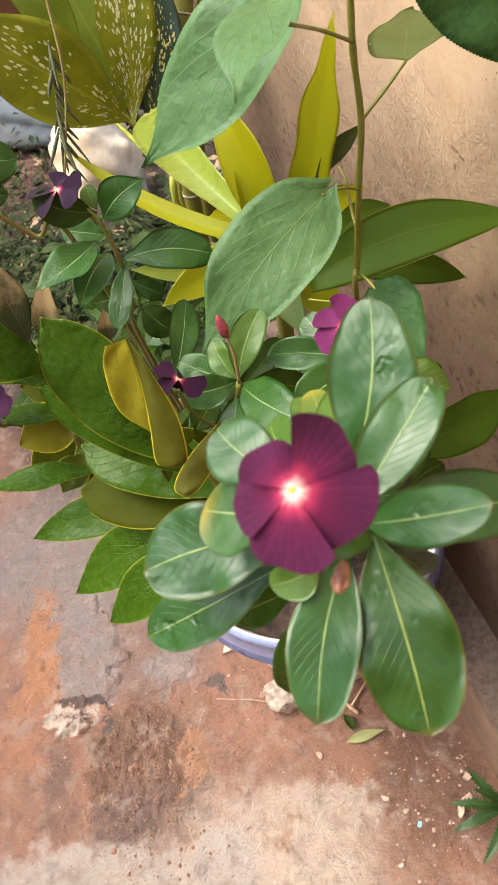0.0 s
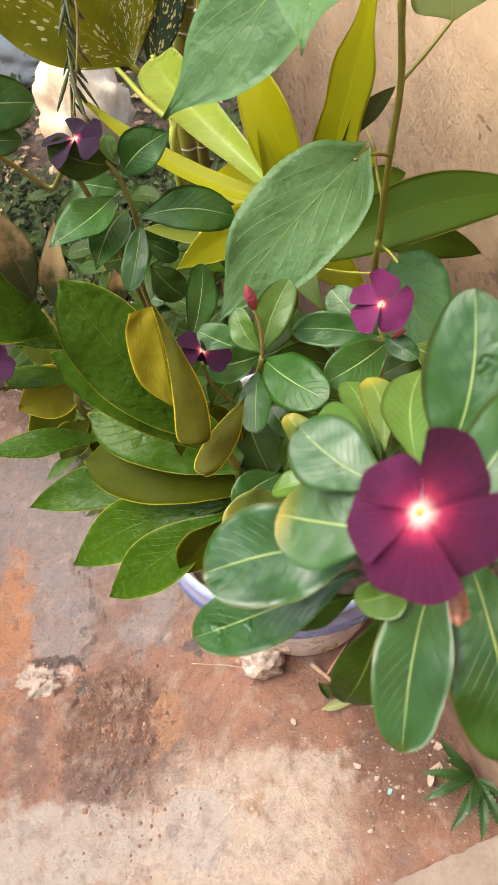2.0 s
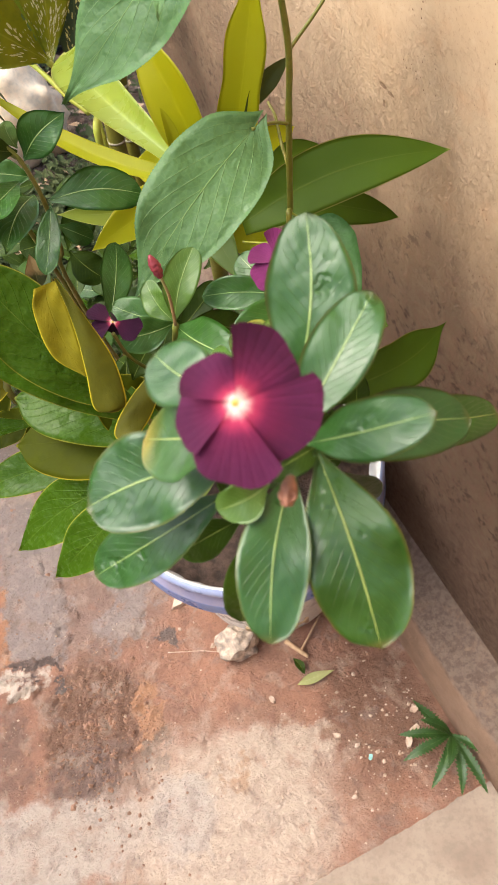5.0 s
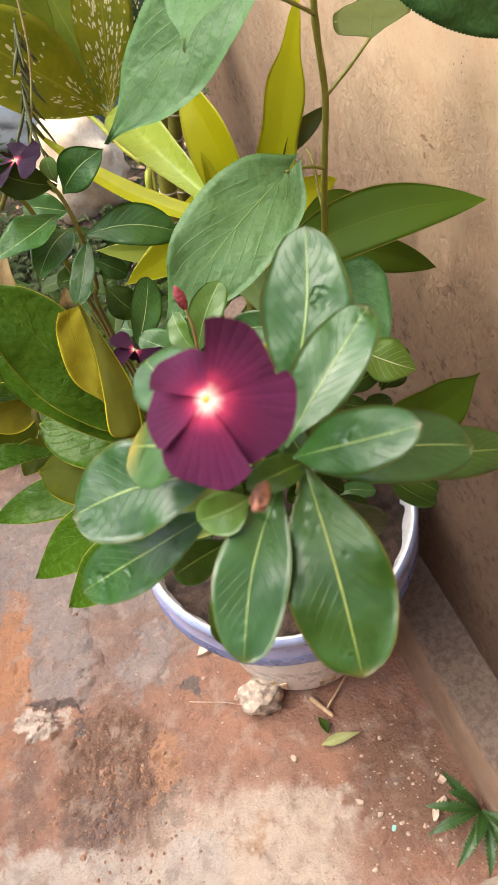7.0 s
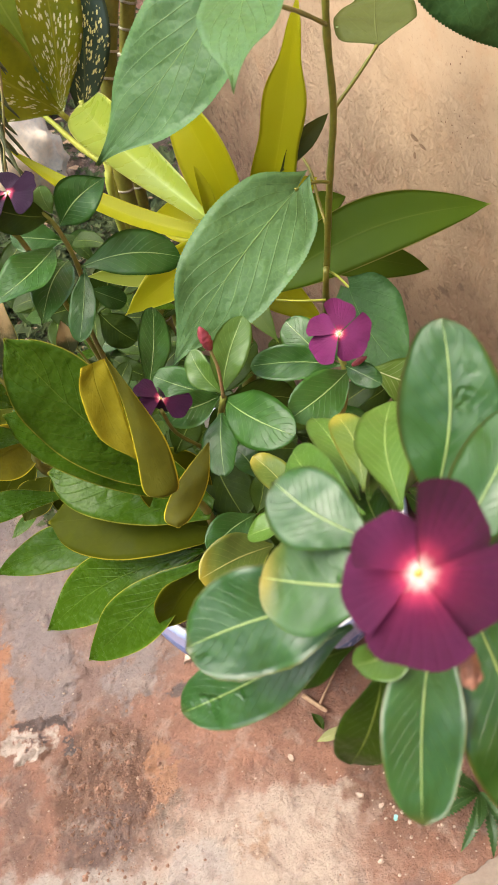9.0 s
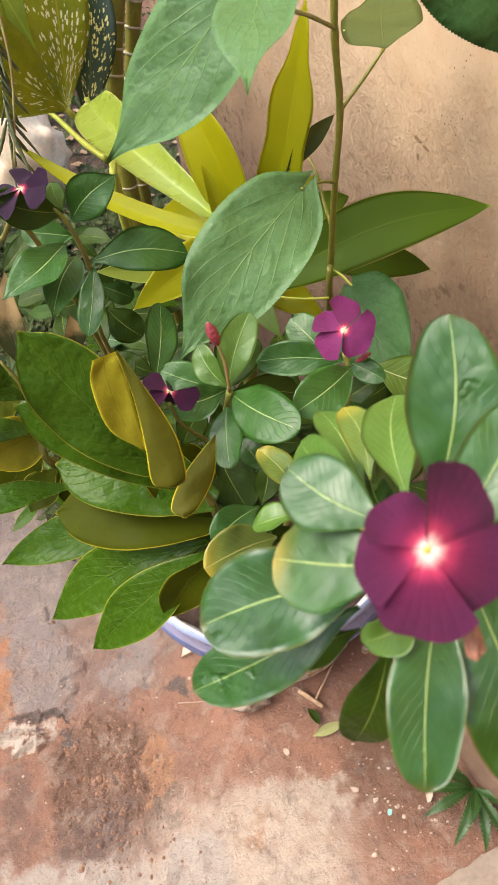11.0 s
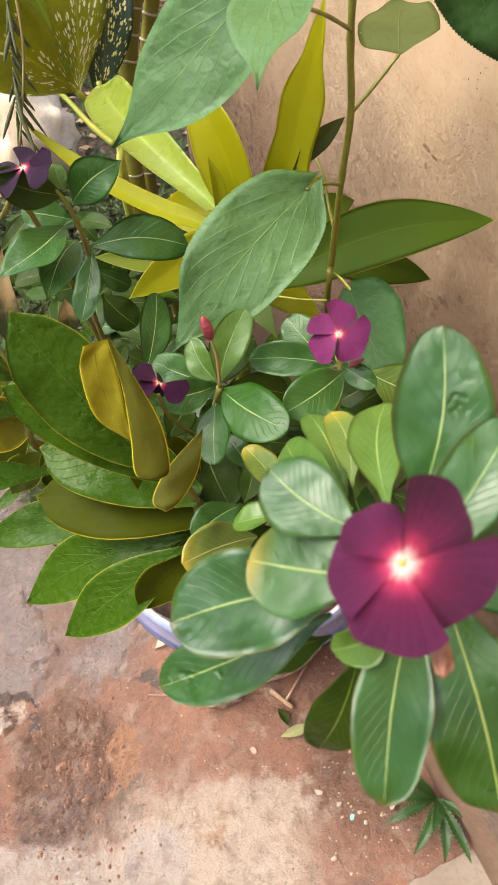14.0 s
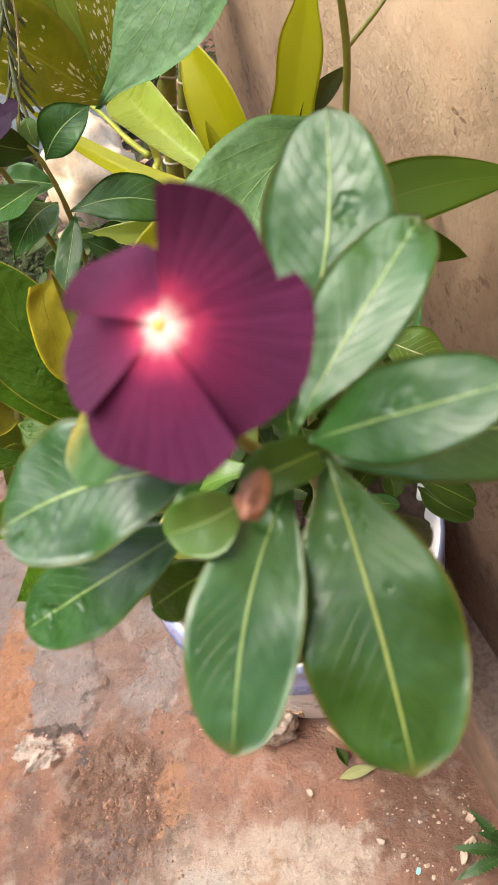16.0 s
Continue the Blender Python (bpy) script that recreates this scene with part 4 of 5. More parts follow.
leaf(tall, (0.3313, 0.4144, 1.2597), (0.3129, 0.4091, 1.2593), 0.0142, (0.178, -0.661, 0.729), 0.15, 0.35, "obovate", VINCA_LIGHT)
leaf(tall, (0.3522, 0.4265, 1.2570), (0.3300, 0.4158, 1.2619), 0.0121, (0.280, -0.143, 0.949), 0.1, 0.3, "obovate", VINCA_DARK)
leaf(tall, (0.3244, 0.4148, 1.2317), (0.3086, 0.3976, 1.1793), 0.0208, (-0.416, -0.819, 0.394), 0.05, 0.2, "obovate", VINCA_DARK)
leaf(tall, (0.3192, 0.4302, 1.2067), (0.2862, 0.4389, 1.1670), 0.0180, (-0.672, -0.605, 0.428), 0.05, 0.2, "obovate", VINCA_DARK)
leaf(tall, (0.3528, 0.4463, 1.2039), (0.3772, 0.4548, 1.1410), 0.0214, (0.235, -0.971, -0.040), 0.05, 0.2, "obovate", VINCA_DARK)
leaf(tall, (0.3379, 0.4874, 1.2048), (0.3343, 0.5521, 1.1736), 0.0177, (-0.054, 0.431, 0.901), 0.05, 0.25, "obovate", VINCA_LIGHT)
leaf(tall, (0.3381, 0.4772, 1.2223), (0.3524, 0.5287, 1.1914), 0.0213, (0.486, 0.347, 0.802), 0.05, 0.25, "obovate", VINCA_LIGHT)
leaf(tall, (0.3324, 0.4645, 1.2375), (0.3182, 0.5206, 1.1988), 0.0205, (-0.569, 0.364, 0.737), 0.05, 0.2, "obovate", VINCA_LIGHT)
leaf(tall, (0.3523, 0.4514, 1.2318), (0.3724, 0.5016, 1.2097), 0.0173, (0.704, 0.030, 0.710), 0.05, 0.2, "obovate", VINCA_DARK)
flower(tall, (0.3268, 0.4085, 1.3175), 0.0202, (0.042, -0.637, 0.769), (0.174, 0.763, 0.623), -44, PETAL, -0.03, 0, 1.1, ((1.04, 1.08, 4, -2), (0.72, 1.0, 14, 8), (0.84, 0.72, 20, 4), (1.08, 0.9, 6, 3), (1.12, 1.16, 0, -2)))
leaf(tall, (0.3424, 0.4642, 1.2101), (0.3524, 0.5201, 1.1739), 0.0216, (-0.080, 0.552, 0.830), 0.05, 0.2, "obovate", VINCA_LOW)
leaf(tall, (0.3490, 0.4758, 1.2061), (0.3688, 0.5289, 1.1712), 0.0207, (0.162, 0.500, 0.850), 0.05, 0.2, "obovate", VINCA_LIGHT)
leaf(tall, (0.3446, 0.4609, 1.2414), (0.3623, 0.5241, 1.2131), 0.0237, (-0.096, 0.429, 0.898), 0.05, 0.2, "obovate", VINCA_LIGHT)
leaf(tall, (0.3371, 0.4795, 1.2261), (0.3393, 0.5270, 1.2086), 0.0151, (-0.276, 0.343, 0.898), 0.05, 0.2, "obovate", VINCA_YELLOW)
leaf(tall, (0.3413, 0.4837, 1.2178), (0.3544, 0.5325, 1.1914), 0.0183, (-0.044, 0.485, 0.874), 0.05, 0.2, "obovate", VINCA_LIGHT)
seed_head(tall, (0.3372, 0.3985, 1.2905), (0.3340, 0.3880, 1.2945), 0.0024)

# ---- periwinkle with the bud and the magenta flower ----
mid = thing("periwinkle", (0.30, 0.86, 0.43), "periwinkle with a magenta flower and a bud", "flowering plant", "periwinkles in the pot")
stem(mid, "stem", [(0.300, 0.860, 0.420), (0.300, 0.820, 0.750), (0.286, 0.664, 0.944), (0.287, 0.656, 1.035), (0.294, 0.652, 1.076)], 0.004, 0.0022, STEM)
stem(mid, "flower_stalk", [(0.294, 0.652, 1.076), (0.295, 0.658, 1.099), (0.293, 0.662, 1.113)], 0.0012, 0.001, STEM_RED)
bud(mid, (0.2930, 0.6620, 1.1140), (0.2896, 0.6669, 1.1310), 0.0038)
stem(mid, "stem", [(0.350, 0.880, 0.420), (0.360, 0.840, 0.750), (0.373, 0.673, 0.983), (0.376, 0.647, 1.072), (0.374, 0.649, 1.093)], 0.004, 0.002, STEM)
leaf(mid, (0.2947, 0.6541, 1.0716), (0.3309, 0.5975, 1.0933), 0.0364, (-0.635, -0.113, 0.765), 0.07, 0.15, "obovate", VINCA)
leaf(mid, (0.2934, 0.6531, 1.0771), (0.3185, 0.6844, 1.1131), 0.0247, (0.0, -0.55, 0.83), 0.06, 0.3, "obovate", VINCA_LIGHT)
leaf(mid, (0.2928, 0.6563, 1.0732), (0.2502, 0.6479, 1.0798), 0.0255, (0.239, -0.658, 0.714), 0.07, 0.2, "obovate", VINCA)
leaf(mid, (0.2896, 0.6694, 1.0580), (0.2497, 0.6897, 1.0689), 0.0255, (0.003, -0.470, 0.883), 0.05, 0.2, "obovate", VINCA)
leaf(mid, (0.2939, 0.6599, 1.0697), (0.2791, 0.6886, 1.0872), 0.0201, (-0.384, -0.617, 0.687), 0.05, 0.3, "obovate", VINCA_LIGHT)
leaf(mid, (0.2905, 0.6551, 1.0595), (0.2828, 0.6076, 1.0505), 0.0278, (-0.453, -0.095, 0.886), 0.08, 0.2, "obovate", VINCA)
leaf(mid, (0.2955, 0.6668, 1.0561), (0.3446, 0.6667, 1.0359), 0.0255, (0.287, -0.656, 0.698), 0.06, 0.2, "obovate", VINCA_DARK)
leaf(mid, (0.2754, 0.6629, 1.0153), (0.2887, 0.6033, 0.9957), 0.0370, (-0.062, -0.324, 0.944), 0.06, 0.2, "obovate", VINCA_DARK)
leaf(mid, (0.2970, 0.6014, 1.0007), (0.2589, 0.5797, 1.0003), 0.0269, (0.199, -0.367, 0.909), 0.05, 0.2, "obovate", VINCA)
leaf(mid, (0.3040, 0.5753, 0.9986), (0.2510, 0.5554, 1.0165), 0.0368, (0.437, -0.475, 0.764), 0.06, 0.2, "obovate", VINCA_YELLOW)
leaf(mid, (0.3214, 0.5644, 1.0739), (0.3032, 0.5929, 1.0896), 0.0194, (0.222, -0.359, 0.906), 0.08, 0.2, "obovate", VINCA_YELLOW)
leaf(mid, (0.2980, 0.5828, 1.0362), (0.3083, 0.6033, 1.0490), 0.0175, (-0.055, -0.508, 0.860), 0.06, 0.2, "obovate", VINCA_DARK)
leaf(mid, (0.3219, 0.5452, 1.0863), (0.2889, 0.5488, 1.0743), 0.0195, (-0.311, 0.218, 0.925), 0.1, 0.4, "obovate", VINCA_LIGHT)
leaf(mid, (0.3054, 0.6160, 1.0213), (0.2927, 0.6449, 1.0275), 0.0187, (-0.176, -0.279, 0.944), 0.06, 0.2, "obovate", VINCA)
leaf(mid, (0.2521, 0.6423, 1.0382), (0.2710, 0.6611, 1.0513), 0.0226, (0.026, -0.590, 0.807), 0.06, 0.2, "obovate", VINCA_DARK)
leaf(mid, (0.2929, 0.6634, 1.0160), (0.3171, 0.6370, 0.9999), 0.0256, (-0.053, -0.556, 0.830), 0.06, 0.2, "obovate", VINCA_DARK)
leaf(mid, (0.2650, 0.6308, 0.9710), (0.3004, 0.6219, 0.9895), 0.0304, (-0.500, -0.456, 0.737), 0.06, 0.2, "obovate", VINCA_DARK)
leaf(mid, (0.2484, 0.6679, 1.0322), (0.2471, 0.6366, 1.0105), 0.0230, (0.050, -0.570, 0.820), 0.06, 0.2, "obovate", VINCA_DARK)
leaf(mid, (0.3403, 0.6428, 1.0062), (0.3080, 0.6534, 1.0099), 0.0256, (-0.087, -0.552, 0.829), 0.06, 0.2, "obovate", VINCA_DARK)
leaf(mid, (0.3747, 0.6514, 1.0815), (0.3165, 0.6697, 1.0795), 0.0243, (-0.234, -0.668, 0.707), 0.07, 0.2, "obovate", VINCA)
leaf(mid, (0.3776, 0.6418, 1.0876), (0.3321, 0.6139, 1.0890), 0.0304, (0.268, -0.394, 0.879), 0.07, 0.18, "obovate", VINCA)
leaf(mid, (0.3700, 0.6743, 1.0596), (0.3495, 0.7088, 1.0718), 0.0274, (-0.279, -0.465, 0.840), 0.06, 0.2, "obovate", VINCA)
leaf(mid, (0.3736, 0.6384, 1.0969), (0.3906, 0.6157, 1.0998), 0.0155, (-0.520, -0.286, 0.804), 0.12, 0.25, "obovate", VINCA)
leaf(mid, (0.4115, 0.7004, 1.0051), (0.4594, 0.6795, 0.9868), 0.0370, (0.05, -0.50, 0.86), 0.08, 0.2, "elliptic", VINCA_VEINED)
leaf(mid, (0.3714, 0.6635, 1.0259), (0.3576, 0.6422, 1.0086), 0.0299, (-0.159, -0.560, 0.813), 0.06, 0.2, "obovate", VINCA_DARK)
leaf(mid, (0.3643, 0.6687, 1.0034), (0.3934, 0.6456, 1.0064), 0.0307, (-0.404, -0.402, 0.822), 0.06, 0.2, "obovate", VINCA)
leaf(mid, (0.3495, 0.6815, 1.0100), (0.3306, 0.6964, 1.0187), 0.0265, (-0.111, -0.603, 0.790), 0.06, 0.2, "obovate", VINCA_DARK)
flower(mid, (0.3700, 0.6370, 1.1300), 0.0198, (0.042, -0.479, 0.877), (0.192, 0.865, 0.463), -10, PETAL_MAGENTA, 0.06, 0, 0.9, ((1, 1, 0, 4), (0.95, 0.9, 10, 0), (1.03, 0.95, 4, -5), (0.93, 1, 14, 4), (1, 0.9, 4, -3)))
bud(mid, (0.3763, 0.6309, 1.1047), (0.3849, 0.6292, 1.1124), 0.002)
flower(mid, (0.2568, 0.6355, 1.1112), 0.0162, (0.316, -0.419, 0.851), (0.134, 0.908, 0.397), -12, PETAL_DARK, 0.04, 0, 0.75, ((0.6, 0.7, 55, -15), (1.05, 0.9, 6, -6), (0.95, 0.9, 10, -14), (0.6, 0.7, 60, -20), (1.12, 1.0, 4, -34)))
stem(mid, "stem", [(0.255, 0.631, 1.105), (0.258, 0.637, 1.071), (0.271, 0.643, 1.038)], 0.0012, 0.0014, STEM)
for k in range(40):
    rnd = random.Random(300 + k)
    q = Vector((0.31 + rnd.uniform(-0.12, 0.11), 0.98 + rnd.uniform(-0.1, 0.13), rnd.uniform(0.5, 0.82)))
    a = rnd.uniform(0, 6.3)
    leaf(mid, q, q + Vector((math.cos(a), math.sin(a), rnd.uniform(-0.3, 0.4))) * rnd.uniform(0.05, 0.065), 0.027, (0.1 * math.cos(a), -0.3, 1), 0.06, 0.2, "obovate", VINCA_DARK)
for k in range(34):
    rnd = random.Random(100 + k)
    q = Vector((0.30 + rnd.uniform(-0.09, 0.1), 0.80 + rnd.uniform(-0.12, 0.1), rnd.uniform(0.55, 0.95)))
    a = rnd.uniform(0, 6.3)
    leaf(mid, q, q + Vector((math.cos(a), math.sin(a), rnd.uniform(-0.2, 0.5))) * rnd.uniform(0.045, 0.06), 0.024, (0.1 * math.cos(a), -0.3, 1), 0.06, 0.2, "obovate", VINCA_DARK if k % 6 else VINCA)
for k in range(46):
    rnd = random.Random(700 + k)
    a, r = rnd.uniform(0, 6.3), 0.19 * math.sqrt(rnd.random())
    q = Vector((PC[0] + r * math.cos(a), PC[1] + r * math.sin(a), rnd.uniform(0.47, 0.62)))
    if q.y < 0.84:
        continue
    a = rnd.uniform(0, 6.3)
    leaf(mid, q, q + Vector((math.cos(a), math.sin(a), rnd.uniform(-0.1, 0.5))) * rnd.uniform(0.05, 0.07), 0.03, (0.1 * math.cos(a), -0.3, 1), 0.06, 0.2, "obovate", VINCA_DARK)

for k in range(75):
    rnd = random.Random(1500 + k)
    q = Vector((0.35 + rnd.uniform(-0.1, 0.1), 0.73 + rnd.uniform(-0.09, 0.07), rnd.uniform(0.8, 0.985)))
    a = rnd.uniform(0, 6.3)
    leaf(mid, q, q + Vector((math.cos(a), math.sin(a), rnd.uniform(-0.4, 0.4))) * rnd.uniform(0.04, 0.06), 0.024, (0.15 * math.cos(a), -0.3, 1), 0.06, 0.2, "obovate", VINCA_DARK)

# ---- periwinkle beside the pot ----
left = thing("periwinkle", (0.19, 0.93, 0.0), "leggy periwinkle with violet flowers growing beside the pot", "flowering plant")
stem(left, "stem", [(0.190, 0.930, -0.010), (0.210, 0.900, 0.500), (0.196, 0.815, 0.960), (0.206, 0.795, 1.040), (0.212, 0.784, 1.100), (0.208, 0.786, 1.135), (0.200, 0.790, 1.150)], 0.0024, 0.0015, STEM)
leaf(left, (0.2119, 0.7813, 1.1394), (0.2519, 0.7795, 1.1694), 0.0300, (0.32, -0.60, 0.73), 0.08, 0.25, "elliptic", VINCA, bend=0.06)
leaf(left, (0.2137, 0.7852, 1.0964), (0.2869, 0.7860, 1.0835), 0.0345, (0.15, -0.62, 0.76), 0.09, 0.2, "obovate", VINCA, bend=0.07)
leaf(left, (0.2072, 0.7860, 1.1045), (0.1875, 0.7163, 1.1153), 0.0290, (0.150, -0.641, 0.755), 0.08, 0.2, "elliptic", VINCA, bend=-0.05)
leaf(left, (0.2030, 0.7760, 1.1260), (0.1600, 0.7250, 1.1330), 0.0320, (-0.250, -0.527, 0.752), 0.1, 0.3, "elliptic", VINCA, bend=0.1)
leaf(left, (0.1986, 0.7856, 1.1075), (0.1687, 0.7800, 1.1081), 0.0208, (0.158, -0.758, 0.633), 0.06, 0.2, "obovate", VINCA)
leaf(left, (0.2154, 0.7883, 1.0919), (0.1989, 0.7441, 1.0622), 0.0213, (-0.157, -0.509, 0.846), 0.06, 0.2, "obovate", VINCA)
leaf(left, (0.2405, 0.6986, 1.0422), (0.2573, 0.7603, 1.0642), 0.0258, (0.474, -0.407, 0.781), 0.06, 0.2, "obovate", VINCA)
leaf(left, (0.2120, 0.7925, 1.0668), (0.2357, 0.7899, 1.0462), 0.0180, (0.345, -0.797, 0.496), 0.06, 0.2, "obovate", VINCA)
leaf(left, (0.2081, 0.7887, 1.1419), (0.1668, 0.7860, 1.1665), 0.0272, (0.344, -0.803, 0.487), 0.06, 0.2, "obovate", VINCA_DARK)
leaf(left, (0.2057, 0.8093, 1.1032), (0.1659, 0.8199, 1.1099), 0.0246, (-0.083, -0.739, 0.669), 0.06, 0.2, "obovate", VINCA)
leaf(left, (0.2066, 0.8079, 1.0398), (0.1712, 0.8023, 1.0409), 0.0259, (0.136, -0.724, 0.677), 0.06, 0.2, "obovate", VINCA_DARK)
leaf(left, (0.2072, 0.8152, 1.0182), (0.2320, 0.7948, 0.9947), 0.0293, (0.088, -0.703, 0.706), 0.06, 0.2, "obovate", VINCA_DARK)
leaf(left, (0.2025, 0.8297, 1.0049), (0.2295, 0.8566, 1.0308), 0.0302, (0.091, -0.736, 0.670), 0.06, 0.2, "obovate", VINCA_DARK)
leaf(left, (0.2086, 0.7900, 1.1434), (0.2050, 0.8009, 1.1593), 0.0137, (0.124, -0.804, 0.582), 0.06, 0.2, "obovate", VINCA_LIGHT)
stem(left, "stem", [(0.200, 0.900, 0.550), (0.1850, 0.7920, 1.0990), (0.1560, 0.7870, 1.1330), (0.1290, 0.7820, 1.1720), (0.0940, 0.7670, 1.2070)], 0.0022, 0.0016, STEM)
leaf(left, (0.0966, 0.7737, 1.2153), (0.1695, 0.7869, 1.1990), 0.0365, (0.264, -0.815, 0.516), 0.06, 0.15, "obovate", VINCA)
leaf(left, (0.0945, 0.7846, 1.1946), (0.1539, 0.7806, 1.1772), 0.0238, (0.072, -0.890, 0.450), 0.06, 0.2, "obovate", VINCA)
leaf(left, (0.1271, 0.7912, 1.1682), (0.1072, 0.7686, 1.1470), 0.0240, (0.276, -0.774, 0.570), 0.06, 0.2, "obovate", VINCA_DARK)
flower(left, (0.1871, 0.7853, 1.1704), 0.0211, (-0.204, -0.189, 0.961), (0.286, 0.927, 0.243), 12, PETAL_VIOLET, 0.04, 0, 0.5, ((0.9, 0.9, 12, 0), (1.05, 0.8, 0, 4), (1.05, 0.85, 8, -4), (1.12, 0.75, 0, 5), (0.95, 0.9, 10, -5)))
stem(left, "stem", [(0.206, 0.788, 1.138), (0.194, 0.790, 1.150), (0.188, 0.789, 1.163)], 0.0018, 0.0015, STEM)
flower(left, (0.0860, 0.7011, 1.0430), 0.0208, (-0.113, -0.235, 0.965), (0.188, 0.949, 0.253), -20, PETAL_DARK, 0.1, 0, 0.75)
stem(left, "stem", [(0.200, 0.900, 0.550), (0.091, 0.747, 0.944), (0.0950, 0.6860, 1.0370), (0.0890, 0.6790, 1.0650)], 0.002, 0.0014, STEM)
for k in range(30):
    rnd = random.Random(500 + k)
    q = Vector((0.121, 0.983, 0.923)) + Vector((rnd.uniform(-0.1, 0.12), rnd.uniform(-0.08, 0.1), rnd.uniform(-0.2, -0.05)))
    a = rnd.uniform(0, 6.3)
    leaf(left, q, q + Vector((math.cos(a), math.sin(a), rnd.uniform(-0.3, 0.5))) * rnd.uniform(0.045, 0.065), 0.025, (0.2 * math.cos(a), -0.3, 1), 0.06, 0.2, "obovate", VINCA if k % 6 == 0 else VINCA_DARK)

# ---- glossy broad-leaved shrub in the pot ----
glossy = thing("broadleaf_shrub", (0.27, 0.84, 0.43), "broad glossy dark green leaves with yellow margins", "shrub", "broad-leaved shrubs")
stem(glossy, "stem", [(0.270, 0.840, 0.420), (0.270, 0.780, 0.700), (0.268, 0.616, 0.940), (0.264, 0.608, 1.010), (0.258, 0.602, 1.047)], 0.006, 0.002, STEM)
leaf(glossy, (0.2448, 0.6089, 1.0584), (0.1801, 0.6611, 1.1652), 0.0554, (0.080, -0.876, 0.476), 0.02, 0.12, "broad", GLOSSY)
blade(glossy, [(0.2195, 0.6365, 1.153), (0.2145, 0.628, 1.140), (0.218, 0.612, 1.116), (0.235, 0.602, 1.102)], [(0.2335, 0.6372, 1.155), (0.2352, 0.631, 1.146), (0.236, 0.616, 1.122), (0.236, 0.601, 1.101)], -0.10, GLOSSY_UNDER)
blade(glossy, [(0.235, 0.632, 1.162), (0.238, 0.615, 1.141), (0.2375, 0.595, 1.116), (0.236, 0.580, 1.098), (0.245, 0.577, 1.094)], [(0.236, 0.632, 1.162), (0.246, 0.617, 1.1436), (0.2565, 0.597, 1.119), (0.257, 0.580, 1.098), (0.250, 0.5765, 1.0935)], 0.16, GLOSSY_FOLD)
leaf(glossy, (0.2533, 0.6110, 1.0354), (0.1581, 0.6504, 1.1125), 0.0435, (0.410, -0.500, 0.763), 0.03, 0.12, "broad", GLOSSY)
leaf(glossy, (0.2678, 0.6078, 1.0097), (0.1551, 0.6647, 1.0201), 0.0612, (-0.058, -0.291, 0.955), 0.03, 0.12, "broad", GLOSSY)
leaf(glossy, (0.2689, 0.6026, 0.9895), (0.1442, 0.6415, 0.9890), 0.0611, (-0.093, -0.284, 0.954), 0.04, 0.12, "broad", GLOSSY_SHADED)
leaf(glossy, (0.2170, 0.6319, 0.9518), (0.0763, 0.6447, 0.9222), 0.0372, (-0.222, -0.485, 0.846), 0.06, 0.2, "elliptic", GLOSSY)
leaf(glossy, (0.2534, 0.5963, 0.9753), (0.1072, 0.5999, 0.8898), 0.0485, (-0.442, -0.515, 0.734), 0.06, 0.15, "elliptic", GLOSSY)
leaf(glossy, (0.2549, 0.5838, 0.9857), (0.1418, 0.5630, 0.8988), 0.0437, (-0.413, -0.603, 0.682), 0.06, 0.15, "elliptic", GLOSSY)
leaf(glossy, (0.2633, 0.5757, 0.9982), (0.2097, 0.5568, 0.9441), 0.0359, (-0.034, -0.932, 0.360), 0.05, 0.3, "elliptic", GLOSSY_SHADED)
blade(glossy, [(0.278, 0.614, 1.084), (0.254, 0.593, 1.0795), (0.242, 0.5745, 1.074), (0.2485, 0.5665, 1.0715)], [(0.279, 0.614, 1.084), (0.273, 0.5905, 1.077), (0.260, 0.5725, 1.0725), (0.250, 0.5665, 1.0715)], 0.15, GLOSSY_FOLD)
leaf(glossy, (0.437, 0.711, 0.865), (0.553, 0.769, 0.859), 0.052, (0.0, -0.72, 0.69), 0.06, 0.2, "drawn", STRAP_DARK)
stem(glossy, "petiole", [(0.270, 0.780, 0.700), (0.350, 0.730, 0.810), (0.437, 0.711, 0.865)], 0.002, 0.0015, STEM)
leaf(glossy, (0.2629, 0.6099, 0.9822), (0.2186, 0.6554, 1.0383), 0.0501, (0.193, -0.682, 0.706), 0.05, 0.15, "elliptic", GLOSSY_SHADED)

# ---- second glossy shrub beside the pot ----
glossy_low = thing("broadleaf_shrub", (0.14, 1.1, 0.0), "broad-leaved shrub with some brown dry leaves", "shrub", "broad-leaved shrubs")
stem(glossy_low, "stem", [(0.140, 1.100, -0.010), (0.130, 0.980, 0.500), (0.131, 0.731, 0.919), (0.135, 0.724, 0.990), (0.138, 0.731, 1.035), (0.130, 0.740, 1.061)], 0.005, 0.0012, STEM)
leaf(glossy_low, (0.1323, 0.7331, 1.0393), (0.0656, 0.7331, 1.1143), 0.0560, (0.611, -0.576, 0.543), 0.05, 0.15, "elliptic", GLOSSY)
leaf(glossy_low, (0.1263, 0.7431, 1.0654), (0.1071, 0.7788, 1.1472), 0.0316, (0.626, -0.650, 0.431), 0.03, 0.25, "lance", DRY)
leaf(glossy_low, (0.1437, 0.7412, 1.0431), (0.1557, 0.7725, 1.1180), 0.0249, (-0.164, -0.901, 0.403), 0.03, 0.3, "lance", DRY)
leaf(glossy_low, (0.1848, 0.7590, 1.0351), (0.1858, 0.7717, 1.0621), 0.0174, (0.155, -0.897, 0.413), 0.03, 0.3, "lance", DRY)
leaf(glossy_low, (0.1378, 0.7367, 1.0130), (0.0623, 0.7285, 1.0651), 0.0303, (0.560, 0.081, 0.825), 0.08, 0.2, "elliptic", GLOSSY)
